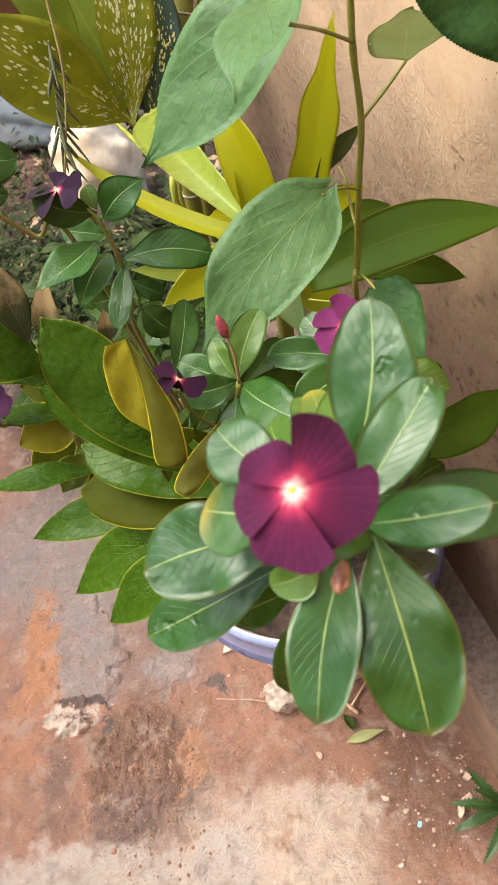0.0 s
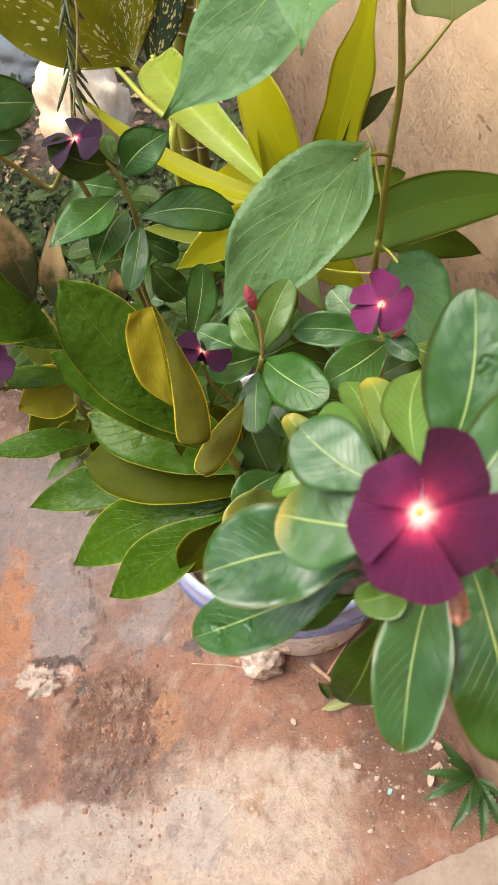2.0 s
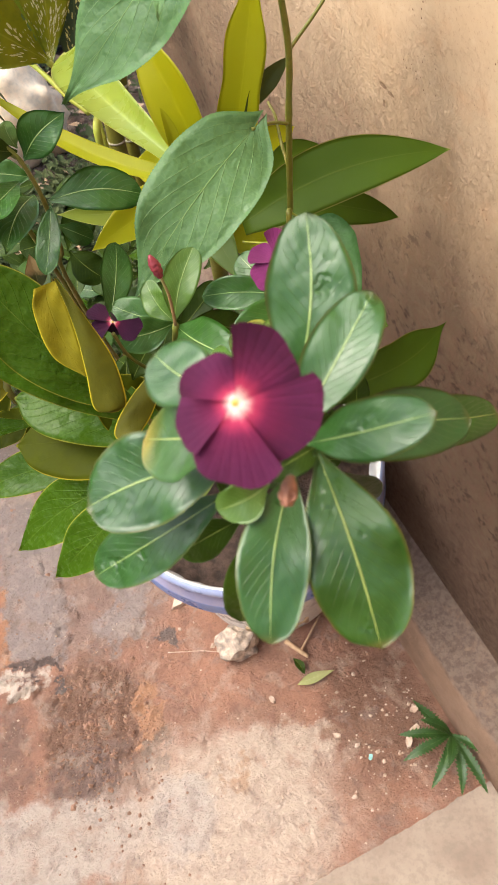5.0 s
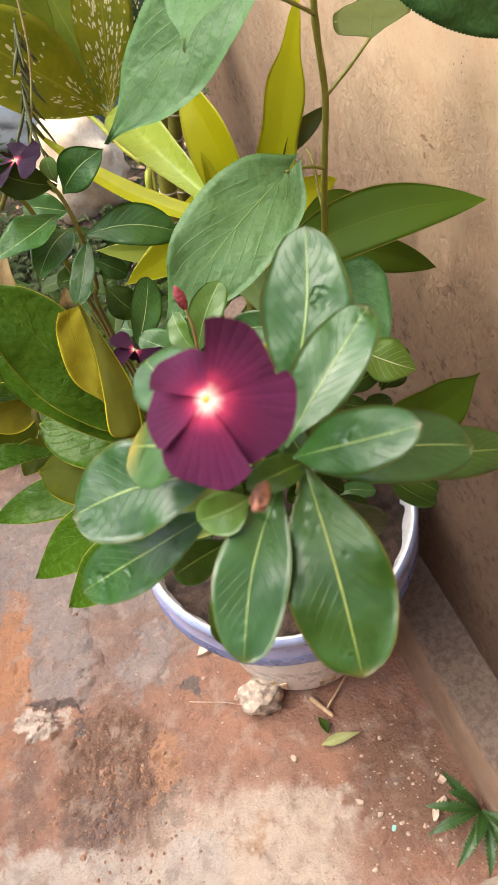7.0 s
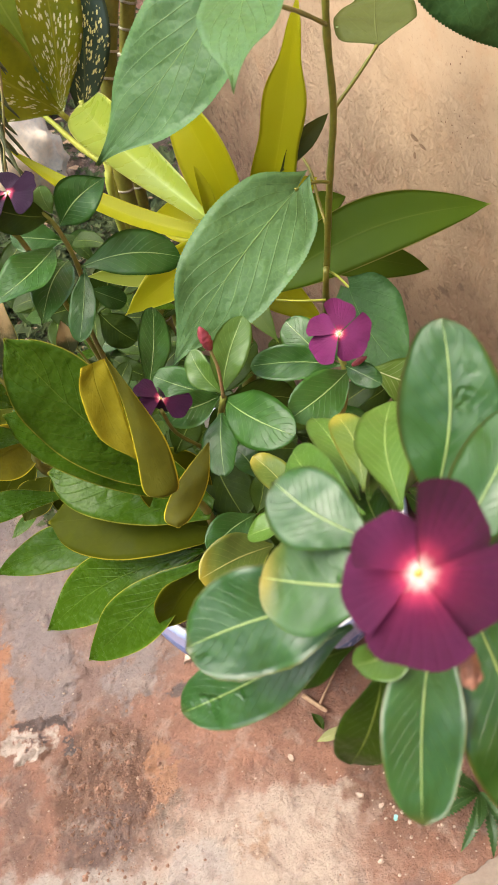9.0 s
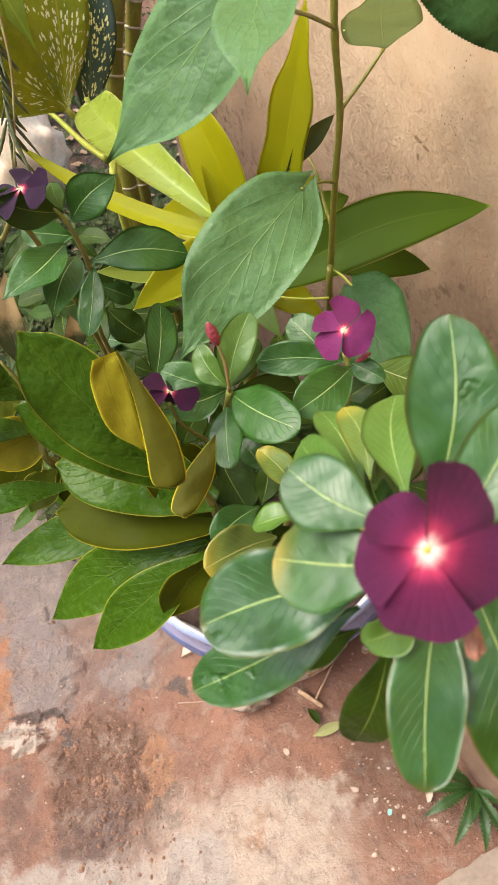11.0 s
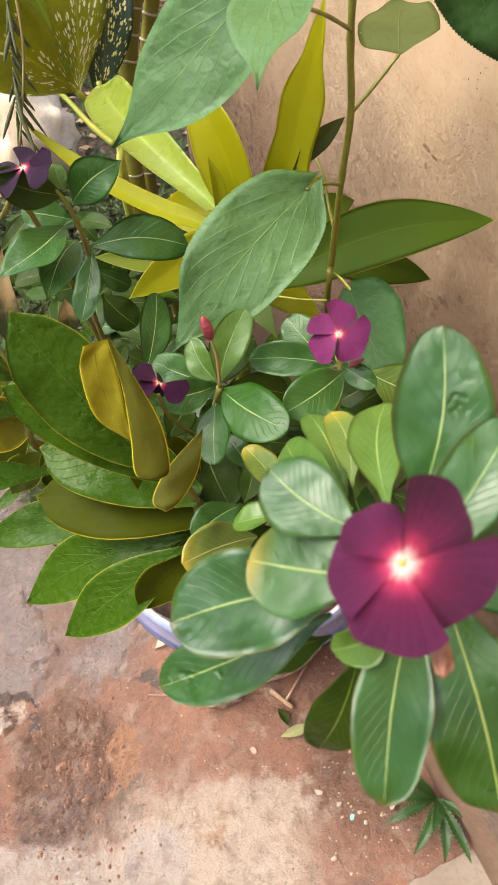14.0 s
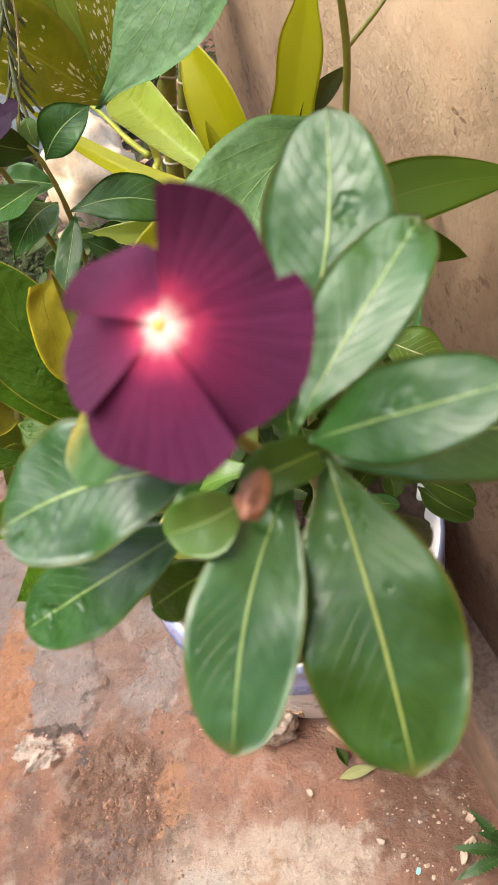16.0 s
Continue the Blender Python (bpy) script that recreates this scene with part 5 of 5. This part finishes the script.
leaf(glossy_low, (0.1437, 0.7225, 0.9859), (0.0524, 0.7026, 1.0184), 0.0294, (0.283, 0.225, 0.932), 0.08, 0.2, "elliptic", GLOSSY)
leaf(glossy_low, (0.1444, 0.7306, 0.9791), (0.0835, 0.7065, 0.9807), 0.0459, (0.256, -0.598, 0.760), 0.06, 0.2, "elliptic", GLOSSY_UNDER)
leaf(glossy_low, (0.1532, 0.6843, 0.9550), (0.0470, 0.6794, 0.9635), 0.0317, (0.069, 0.186, 0.980), 0.08, 0.2, "elliptic", GLOSSY)
leaf(glossy_low, (0.1349, 0.7196, 0.9346), (0.1026, 0.6887, 0.9229), 0.0340, (-0.007, -0.347, 0.938), 0.06, 0.2, "elliptic", GLOSSY_SHADED)
leaf(glossy_low, (0.1365, 0.7281, 0.9405), (0.1542, 0.6841, 0.9059), 0.0426, (0.200, -0.554, 0.808), 0.06, 0.2, "elliptic", GLOSSY_SHADED)
leaf(glossy_low, (0.1450, 0.7397, 0.9999), (0.1665, 0.7727, 1.0244), 0.0352, (0.196, -0.664, 0.722), 0.06, 0.2, "elliptic", GLOSSY_SHADED)
leaf(glossy_low, (0.1289, 0.7635, 0.9984), (0.0842, 0.7665, 0.9894), 0.0420, (-0.188, -0.688, 0.701), 0.06, 0.2, "elliptic", GLOSSY_SHADED)
leaf(glossy_low, (0.1273, 0.7447, 0.9560), (0.0734, 0.7030, 0.9176), 0.0378, (0.087, -0.733, 0.675), 0.06, 0.2, "elliptic", GLOSSY_SHADED)
for k in range(130):
    rnd = random.Random(900 + k)
    q = Vector((0.12 + rnd.uniform(-0.2, 0.1), 1.16 + rnd.uniform(-0.14, 0.4), rnd.uniform(0.08, 0.6)))
    a = rnd.uniform(0, 6.3)
    leaf(glossy_low, q, q + Vector((math.cos(a), math.sin(a), rnd.uniform(-0.3, 0.7))) * rnd.uniform(0.05, 0.085), rnd.uniform(0.02, 0.032), (0.4 * math.cos(a), -0.4, 1), 0.06, 0.2, "elliptic", (VINCA_DARK, GLOSSY, VINCA_DARK, TOOTHED_OLD)[k % 4])
for k in range(9):
    rnd = random.Random(1000 + k)
    q = Vector((0.13 + rnd.uniform(-0.05, 0.05), 1.12 + rnd.uniform(-0.05, 0.05), -0.01))
    e = q + Vector((rnd.uniform(-0.16, 0.08), rnd.uniform(-0.15, 0.15), rnd.uniform(0.45, 0.68)))
    stem(glossy_low, "stem", [q, q * 0.5 + e * 0.5 + Vector((0.02, 0, 0.04)), e], 0.004, 0.0015, STEM_RED if k % 2 else STEM)

# ---- tall shoot with large toothed leaves ----
toothed = thing("toothed_leaf_shoot", (0.44, 0.93, 0.0), "tall green shoot with large toothed leaves beside the wall", "shrub")
stem(toothed, "stem", [(0.430, 0.950, -0.010), (0.425, 0.920, 0.600), (0.406, 0.820, 0.967), (0.409, 0.824, 1.004), (0.412, 0.826, 1.050), (0.415, 0.827, 1.095), (0.4188, 0.827, 1.148), (0.4145, 0.8235, 1.205), (0.4150, 0.8245, 1.250), (0.418, 0.826, 1.330)], 0.003, 0.0024, STEM_GREEN)
leaf(toothed, (0.3829, 0.7987, 1.1107), (0.2617, 0.7203, 1.0388), 0.0775, (0.088, -0.620, 0.780), 0.04, 0.12, "drawn", TOOTHED, bend=-0.03)
stem(toothed, "petiole", [(0.413, 0.824, 1.089), (0.400, 0.814, 1.100), (0.381, 0.797, 1.111)], 0.0014, 0.0012, STEM_GREEN)
leaf(toothed, (0.3790, 0.8480, 1.2570), (0.2420, 0.8531, 1.1289), 0.0740, (-0.470, -0.680, 0.564), 0.03, 0.1, "drawn", TOOTHED, bend=0.02)
leaf(toothed, (0.3599, 0.7566, 1.2815), (0.3285, 0.6467, 1.2878), 0.0420, (-0.250, -0.500, 0.820), 0.06, 0.1, "drawn", TOOTHED, bend=0.0)
stem(toothed, "petiole", [(0.4145, 0.8235, 1.211), (0.390, 0.790, 1.240), (0.3657, 0.7423, 1.2718)], 0.0015, 0.0012, STEM_GREEN)
stem(toothed, "petiole", [(0.427, 0.880, 1.290), (0.402, 0.862, 1.275), (0.379, 0.848, 1.257)], 0.0015, 0.0012, STEM_GREEN)
leaf(toothed, (0.4560, 0.7880, 1.2990), (0.5500, 0.7540, 1.1980), 0.0980, (-0.191, -0.868, 0.460), 0.05, 0.1, "toothed", TOOTHED_DEEP)
stem(toothed, "petiole", [(0.4188, 0.827, 1.148), (0.441, 0.842, 1.160), (0.4584, 0.853, 1.172)], 0.0015, 0.0012, STEM_GREEN)
leaf(toothed, (0.4590, 0.8535, 1.1720), (0.4857, 0.9419, 1.1640), 0.0600, (-0.093, 0.118, 0.989), 0.04, 0.1, "round", OLIVE)
leaf(toothed, (0.3828, 0.8680, 1.0748), (0.4277, 0.8769, 1.1123), 0.0170, (-0.065, -0.946, 0.319), 0.04, 0.35, "elliptic", OLIVE)
stem(toothed, "petiole", [(0.412, 0.832, 1.039), (0.411, 0.853, 1.048), (0.411, 0.876, 1.060), (0.408, 0.892, 1.065)], 0.0015, 0.0012, STEM_GREEN)
leaf(toothed, (0.4180, 0.7865, 1.0084), (0.4390, 0.6860, 0.9978), 0.0735, (-0.539, -0.198, 0.818), 0.05, 0.1, "toothed", TOOTHED_DEEP)
stem(toothed, "petiole", [(0.407, 0.824, 0.999), (0.415, 0.809, 1.001), (0.421, 0.783, 1.006)], 0.0011, 0.001, STEM_YELLOW)
stem(toothed, "petiole", [(0.404, 0.812, 0.973), (0.381, 0.818, 0.973), (0.361, 0.824, 0.975)], 0.0011, 0.001, STEM_YELLOW)

# ---- yellow-green strap-leaved plant ----
strap = thing("strap_leaf_plant", (0.34, 1.12, 0.0), "rosette of yellow-green strap leaves by the wall", "plant")
stem(strap, "stem", [(0.340, 1.120, -0.010), (0.330, 1.060, 0.400), (0.338, 0.900, 0.960), (0.338, 0.872, 1.015)], 0.012, 0.009, STEM_GREEN)
leaf(strap, (0.3160, 0.8660, 1.0480), (0.2034, 1.2576, 0.9446), 0.0570, (-0.300, -0.150, 0.900), 0.04, 0.55, "paddle", STRAP_PALE, bend=0.02)
leaf(strap, (0.3420, 0.8640, 1.0300), (0.3060, 0.9360, 1.1380), 0.0520, (-0.620, -0.620, 0.420), 0.05, 0.3, "strap", STRAP, bend=-0.06)
leaf(strap, (0.3350, 0.8600, 1.0220), (0.1541, 0.9730, 1.0901), 0.0190, (0.120, -0.480, 0.850), -0.05, 0.35, "strap", STRAP, bend=0.05)
leaf(strap, (0.3180, 0.8600, 1.0440), (0.3140, 0.8820, 1.0900), 0.0120, (0.200, -0.800, 0.500), 0.03, 0.5, "strap", STRAP)
leaf(strap, (0.3560, 0.8720, 0.9950), (0.4126, 0.8960, 1.1990), 0.0385, (-0.560, -0.790, 0.240), 0.03, 0.16, "wavystrap", STRAP, bend=-0.03)
leaf(strap, (0.3650, 0.8448, 0.9778), (0.5640, 0.8421, 1.0123), 0.0560, (-0.228, -0.636, 0.727), 0.06, 0.14, "strap", STRAP_DARK)
leaf(strap, (0.3260, 0.8560, 1.0200), (0.2335, 0.7770, 1.0460), 0.0400, (0.257, -0.490, 0.833), 0.06, 0.3, "strap", STRAP)
leaf(strap, (0.3120, 0.8700, 1.0100), (0.2050, 0.8380, 1.0400), 0.0270, (0.293, -0.714, 0.636), 0.06, 0.3, "strap", STRAP_PALE)
leaf(strap, (0.4038, 0.9174, 0.9345), (0.5414, 0.9055, 0.8822), 0.0397, (0.096, -0.886, 0.453), 0.1, 0.2, "strap", STRAP_DARK)
leaf(strap, (0.4012, 0.9608, 0.9215), (0.4837, 1.0288, 0.9000), 0.0348, (0.539, -0.424, 0.727), 0.06, 0.2, "strap", STRAP_DARK)
leaf(strap, (0.3416, 0.9810, 0.9190), (0.3563, 0.8097, 0.9334), 0.0485, (-0.406, 0.042, 0.913), 0.15, 0.2, "strap", STRAP_DARK)
leaf(strap, (0.3539, 0.9788, 0.9180), (0.4115, 0.8504, 0.8991), 0.0503, (-0.521, -0.348, 0.779), 0.15, 0.2, "strap", STRAP)
leaf(strap, (0.4124, 0.9567, 0.8896), (0.5619, 1.0034, 0.8878), 0.0340, (0.213, -0.654, 0.726), 0.08, 0.2, "strap", STRAP_DARK)
leaf(strap, (0.3435, 0.9924, 0.9171), (0.2590, 1.0865, 0.8861), 0.0482, (-0.662, -0.381, 0.646), 0.1, 0.2, "strap", STRAP)
leaf(strap, (0.3435, 0.9924, 0.9171), (0.4610, 1.0742, 0.8997), 0.0413, (0.473, -0.531, 0.703), 0.1, 0.2, "strap", STRAP)

# ---- spotted plant with canes ----
spotted = thing("spotted_leaf_plant", (0.13, 1.55, 0.0), "dark leaves speckled with pale yellow spots", "plant")
stem(spotted, "stem", [(0.1820, 1.5500, -0.0100), (0.1940, 1.3550, 0.6880), (0.2040, 1.3740, 0.7830), (0.1830, 1.3710, 0.8380), (0.1610, 1.3590, 0.8830)], 0.007, 0.004, STEM_YELLOW)
stem(spotted, "stem", [(0.1920, 1.6000, -0.0100), (0.1960, 1.4180, 0.6380), (0.1920, 1.4630, 0.7370), (0.1820, 1.4870, 0.8190)], 0.007, 0.004, STEM_YELLOW)
leaf(spotted, (0.1633, 1.3582, 0.8812), (-0.0169, 1.3017, 1.0945), 0.1201, (0.472, -0.865, 0.169), 0.05, 0.16, "elliptic", SPOTTED)
leaf(spotted, (0.1480, 1.4798, 0.8102), (0.1880, 1.5685, 1.0739), 0.0920, (0.172, -0.943, 0.286), 0.04, 0.1, "elliptic", SPOTTED)
stem(spotted, "petiole", [(0.1957, 1.3583, 0.7921), (0.1671, 1.3852, 0.8097), (0.1189, 1.4396, 0.8457), (0.0606, 1.4713, 0.8656)], 0.005, 0.003, STEM_YELLOW)
leaf(spotted, (0.1720, 1.4905, 0.7774), (0.2230, 1.5953, 1.0190), 0.0860, (-0.118, -0.896, 0.428), 0.03, 0.12, "elliptic", SPOTTED_DARK)
leaf(spotted, (0.1439, 1.5542, 0.7823), (0.0696, 1.6608, 0.9952), 0.1302, (0.127, -0.868, 0.479), 0.05, 0.1, "elliptic", SPOTTED_PLAIN)
leaf(spotted, (0.1023, 1.4843, 0.9248), (0.0146, 1.5258, 1.0783), 0.0692, (0.203, -0.910, 0.362), 0.05, 0.1, "elliptic", SPOTTED_PLAIN)

# ---- ringed green canes ----
cane = thing("green_cane", (0.26, 1.56, 0.0), "green canes with pale rings against the wall", "plant")
cane_stem(cane, (0.210, 1.517, 0.000), (0.210, 1.517, 0.682), (0.306, 1.630, 1.044), 0.0160)
cane_stem(cane, (0.232, 1.565, 0.000), (0.232, 1.565, 0.645), (0.338, 1.627, 1.040), 0.0128)

# ---- dry hanging twig ----
hanging_twig((0.180, 1.022, 1.220), (0.152, 0.944, 1.078))
STONE_AT = (-0.150, 2.450, 0.000)

stone("rubble_stone", (0.215, 0.742, 0), (0.085, 0.07, 0.075), ROCK, "broken cream and grey rubble stone beside the pot", "stone", 7, 3)

# ---- stones, chips and litter on the ground ----
stone("concrete_lump", (-0.36, 3.05, 0), (0.75, 0.5, 0.16), BLUE_GREY, "low blue-grey weathered concrete lump behind the boulder", "concrete", 9)
stone("cream_boulder", (STONE_AT[0], STONE_AT[1], 0), (0.27, 0.22, 0.36), STONE, "large smooth cream stone behind the plants", "stone", 5)


def chip(name, x, y, sx, sy, h, turn, material, label, category, seed):
    rnd = random.Random(seed)
    bm = bmesh.new()
    ring = [Vector((math.cos(a) * sx / 2 * rnd.uniform(0.6, 1.1), math.sin(a) * sy / 2 * rnd.uniform(0.6, 1.1), 0)) for a in (k * math.pi / 3.5 for k in range(7))]
    rot = Matrix.Rotation(radians(turn), 3, "Z")
    low = [bm.verts.new(rot @ p + Vector((x, y, -0.002))) for p in ring]
    top = [bm.verts.new(rot @ (p * 0.85) + Vector((x, y, h * rnd.uniform(0.7, 1.2)))) for p in ring]
    bm.faces.new(top)
    for k in range(7):
        bm.faces.new((low[k], low[(k + 1) % 7], top[(k + 1) % 7], top[k]))
    bmesh.ops.recalc_face_normals(bm, faces=bm.faces)
    return tagged(part(name, bm, material, None, "", False), label, category, "chips on the earth")


chip("stone_chip", 0.364, 0.536, 0.022, 0.013, 0.009, -20, CHIP, "pale stone chip on the red earth", "stone", 1)
chip("stone_chip", 0.396, 0.512, 0.013, 0.01, 0.007, 30, CHIP, "small pale stone chip on the earth", "stone", 2)
chip("plastic_chip", 0.414, 0.488, 0.018, 0.011, 0.004, 60, TEAL, "teal plastic scrap on the earth", "scrap", 3)
chip("stone_chip", 0.258, 0.626, 0.02, 0.014, 0.008, 120, CHIP, "tan stone chip on the earth", "stone", 4)
chip("stone_chip", 0.111, 0.858, 0.055, 0.035, 0.014, 20, CHIP, "flat tan stone beside the pot", "stone", 5)
chip("stone_chip", 0.456, 0.779, 0.03, 0.02, 0.012, 40, CHIP, "white flake between pot and kerb", "stone", 6)
chip("stone_chip", 0.1, 0.8, 0.012, 0.01, 0.007, 0, CHIP, "small pale stone chip on the earth", "stone", 7)
chip("stone_chip", 0.37, 0.43, 0.014, 0.01, 0.006, 10, CHIP, "small pale stone chip on the earth", "stone", 8)
chip("stone_chip", 0.505, 0.518, 0.04, 0.018, 0.01, 20, CHIP, "pale stone by the weed", "stone", 31)
chip("stone_chip", 0.535, 0.53, 0.026, 0.016, 0.01, 50, CHIP, "pale stone by the weed", "stone", 32)
chip("stone_chip", 0.49, 0.5, 0.03, 0.016, 0.012, 70, CHIP, "pale stone by the weed", "stone", 9)
chip("stone_chip", 0.515, 0.552, 0.022, 0.014, 0.012, 10, CHIP, "pale stone by the weed", "stone", 10)

fallen = thing("fallen_leaf", (0.35, 0.646, 0), "pale yellow-green leaf fallen on the earth", "leaf", "fallen leaves")
leaf(fallen, (0.312, 0.64, 0.008), (0.388, 0.652, 0.01), 0.02, (0, -0.2, 1), 0.05, 0.3, "lance", PALE_LEAF)
fallen = thing("fallen_leaf", (0.322, 0.675, 0), "small green leaf fallen on the earth", "leaf", "fallen leaves")
leaf(fallen, (0.315, 0.692, 0.006), (0.33, 0.656, 0.012), 0.017, (0.2, -0.1, 1), 0.05, 0.3, "elliptic", VINCA_DARK)
stick = part("stick", tube([(0.307, 0.728, 0.006), (0.325, 0.708, 0.008), (0.344, 0.689, 0.006)], 0.005, 0.004, 8, 3), STRAW, None)
tagged(stick, "short broken dry stick on the earth", "stick")
stick = part("stick", tube([(0.33, 0.7, 0.005), (0.36, 0.735, 0.007), (0.385, 0.765, 0.005)], 0.0025, 0.002, 8, 3), STRAW, None)
tagged(stick, "thin dry stick leaning against the pot foot", "stick")
root = part("twig", tube([(0.07, 0.758, 0.004), (0.1, 0.752, 0.006), (0.14, 0.746, 0.004), (0.185, 0.732, 0.005)], 0.001, 0.0007, 6, 4), CHIP, None)
tagged(root, "pale thin rootlet lying on the earth", "twig")

# ---- weed by the kerb ----
weed = thing("thistle_weed", (0.563, 0.487, 0), "small weed with toothed dark leaves by the kerb", "weed")
C = Vector((0.563, 0.492, 0.03))
for ang, ln, up in ((195, 0.1, 0.02), (170, 0.095, 0.035), (130, 0.085, 0.06), (232, 0.1, 0.015), (262, 0.1, 0.02), (285, 0.11, 0.03), (318, 0.09, 0.04), (150, 0.06, 0.06), (245, 0.06, 0.05)):
    d = Vector((math.cos(radians(ang)), math.sin(radians(ang)), 0))
    leaf(weed, C, C + d * ln + Vector((0, 0, up - 0.02)), 0.018, (0, 0, 1), 0.12, 0.25, "weed", WEED)
part("stem", tube([C - Vector((0, 0, 0.04)), C], 0.004, 0.003, 8, 3), STEM, weed)

# ---- concrete edge at the near corner ----
bm = bmesh.new()
near = [Vector((0.66 - 0.7 * k / 90, 0.424 - 0.196 * k / 90 + 0.004 * noise.noise((k * 0.3, 0, 5)) + 0.002 * noise.noise((k * 0.9, 3, 5)), 0)) for k in range(91)]
near = [*near, Vector((-0.05, -0.6, 0)), Vector((0.8, -0.6, 0)), Vector((0.72, 0.3, 0))]
top = [bm.verts.new(p + Vector((0, 0, 0.012))) for p in near]
low = [bm.verts.new(p + Vector((0, 0, -0.02))) for p in near]
bm.faces.new(top)
for k in range(len(near)):
    bm.faces.new((top[k], low[k], low[(k + 1) % len(near)], top[(k + 1) % len(near)]))
bmesh.ops.recalc_face_normals(bm, faces=bm.faces)
tagged(part("pavement", bm, SLAB, None, "", False), "worn concrete slab edge", "pavement", kind="structure")

# ---- clods and gravel ----
rnd = random.Random(11)
verts, faces = [], []
for k in range(1700):
    if k % 3:
        x, y = rnd.gauss(-0.09, 0.06), rnd.gauss(0.64, 0.075)
    else:
        x, y = rnd.uniform(-0.5, 0.55), rnd.uniform(0.2, 1.5)
    if (Vector((x, y)) - Vector((PC[0], PC[1]))).length < 0.155 or x > 0.72 - 0.289 * y:
        continue
    r = abs(rnd.gauss(0, 0.0024)) + 0.001
    o = len(verts)
    for dx, dy, dz in ((1, 0, 0), (0.3, 0.9, 0), (-0.8, 0.5, 0), (-0.8, -0.6, 0), (0.4, -0.9, 0), (0, 0, 1)):
        verts.append((x + dx * r * rnd.uniform(0.7, 1.3), y + dy * r * rnd.uniform(0.7, 1.3), ground_height(x, y) + dz * r * rnd.uniform(0.6, 1.0) - (1 - dz) * 0.002))
    faces += [(o, o + 1, o + 5), (o + 1, o + 2, o + 5), (o + 2, o + 3, o + 5), (o + 3, o + 4, o + 5), (o + 4, o, o + 5)]
me = bpy.data.meshes.new("gravel")
me.from_pydata(verts, [], faces)
me.materials.append(PEBBLE)
tagged(new("gravel", me), "loose red clods and grit", "gravel", kind="stuff")

rnd = random.Random(21)
verts, faces = [], []
for k in range(420):
    x, y = (rnd.gauss(0.47, 0.08), rnd.gauss(0.54, 0.09)) if k % 2 else (rnd.uniform(-0.4, 0.5), rnd.uniform(0.3, 0.85))
    if (Vector((x, y)) - Vector((PC[0], PC[1]))).length < 0.155 or x > 0.7 - 0.289 * y:
        continue
    r, o = abs(rnd.gauss(0, 0.0017)) + 0.0009, len(verts)
    turn = rnd.uniform(0, 6.3)
    for a in range(6):
        q = turn + a * math.pi / 3
        verts.append((x + math.cos(q) * r * rnd.uniform(0.6, 1.5), y + math.sin(q) * r * rnd.uniform(0.6, 1.2), ground_height(x, y) - 0.001))
    verts.append((x, y, ground_height(x, y) + r * 0.7))
    faces += [(o + a, o + (a + 1) % 6, o + 6) for a in range(6)]
me = bpy.data.meshes.new("grit")
me.from_pydata(verts, [], faces)
me.materials.append(CHIP)
tagged(new("grit", me), "scattered pale grit on the red earth", "grit", kind="stuff")

# ---- low greenery behind ----
verts, faces, rnd = [], [], random.Random(3)
for k in range(17000):
    x, y, z = rnd.uniform(-0.75, 0.33), (rnd.uniform(1.1, 2.3) if k % 3 else rnd.uniform(1.05, 3.4)), abs(rnd.gauss(0, 0.12))
    if x < -0.15 - 0.45 * (y - 1.2) and y < 2.0 or (x + 0.2) ** 2 + (y - 2.45) ** 2 < 0.04:
        continue
    if y > 1.5:
        z *= 0.45
    if x > 0.6 - 0.28 * y and y < 1.8:
        continue
    a, ln, el = rnd.uniform(0, 6.3), rnd.uniform(0.015, 0.05), rnd.uniform(-0.3, 0.9)
    d = Vector((math.cos(a) * math.cos(el), math.sin(a) * math.cos(el), math.sin(el)))
    s = d.cross(Vector((0, 0, 1))).normalized() * ln * rnd.uniform(0.12, 0.3)
    p = Vector((x, y, z))
    o = len(verts)
    for q in (p, p + d * ln * 0.5 + s, p + d * ln + Vector((0, 0, -0.01)), p + d * ln * 0.5 - s):
        verts.append(q)
    faces.append((o, o + 1, o + 2, o + 3))
me = bpy.data.meshes.new("undergrowth")
me.from_pydata(verts, [], faces)
me.materials.append(two_tone("undergrowth_green", (0.022, 0.04, 0.008), (0.06, 0.075, 0.015), 20, 0.8))
tagged(new("undergrowth", me), "tangled low weeds behind the pots", "undergrowth", kind="stuff")


verts, faces, rnd = [], [], random.Random(8)
for k in range(420):
    x, y = rnd.uniform(-0.45, 0.33), rnd.uniform(1.15, 2.9)
    if x > 0.55 - 0.28 * y and y < 1.8 or x < -0.05 and y < 1.7 or (x + 0.15) ** 2 + (y - 2.45) ** 2 < 0.03:
        continue
    a, ln, tilt = rnd.uniform(0, 6.3), rnd.uniform(0.02, 0.06), rnd.uniform(-0.3, 0.5)
    d, p = Vector((math.cos(a), math.sin(a), tilt)), Vector((x, y, rnd.uniform(0.004, 0.05)))
    w = Vector((-d.y, d.x, rnd.uniform(-0.4, 0.4))) * ln * rnd.uniform(0.15, 0.3)
    o = len(verts)
    verts += [p, p + d * ln * 0.4 + w, p + d * ln, p + d * ln * 0.4 - w, p + d * ln * 0.45 + Vector((0, 0, 0.006))]
    faces += [(o, o + 1, o + 4), (o + 1, o + 2, o + 4), (o + 2, o + 3, o + 4), (o + 3, o, o + 4)]
me = bpy.data.meshes.new("leaf_litter")
me.from_pydata(verts, [], faces)
me.materials.append(STRAW)
tagged(new("leaf_litter", me), "dry tan leaf litter under the plants", "litter", kind="stuff")
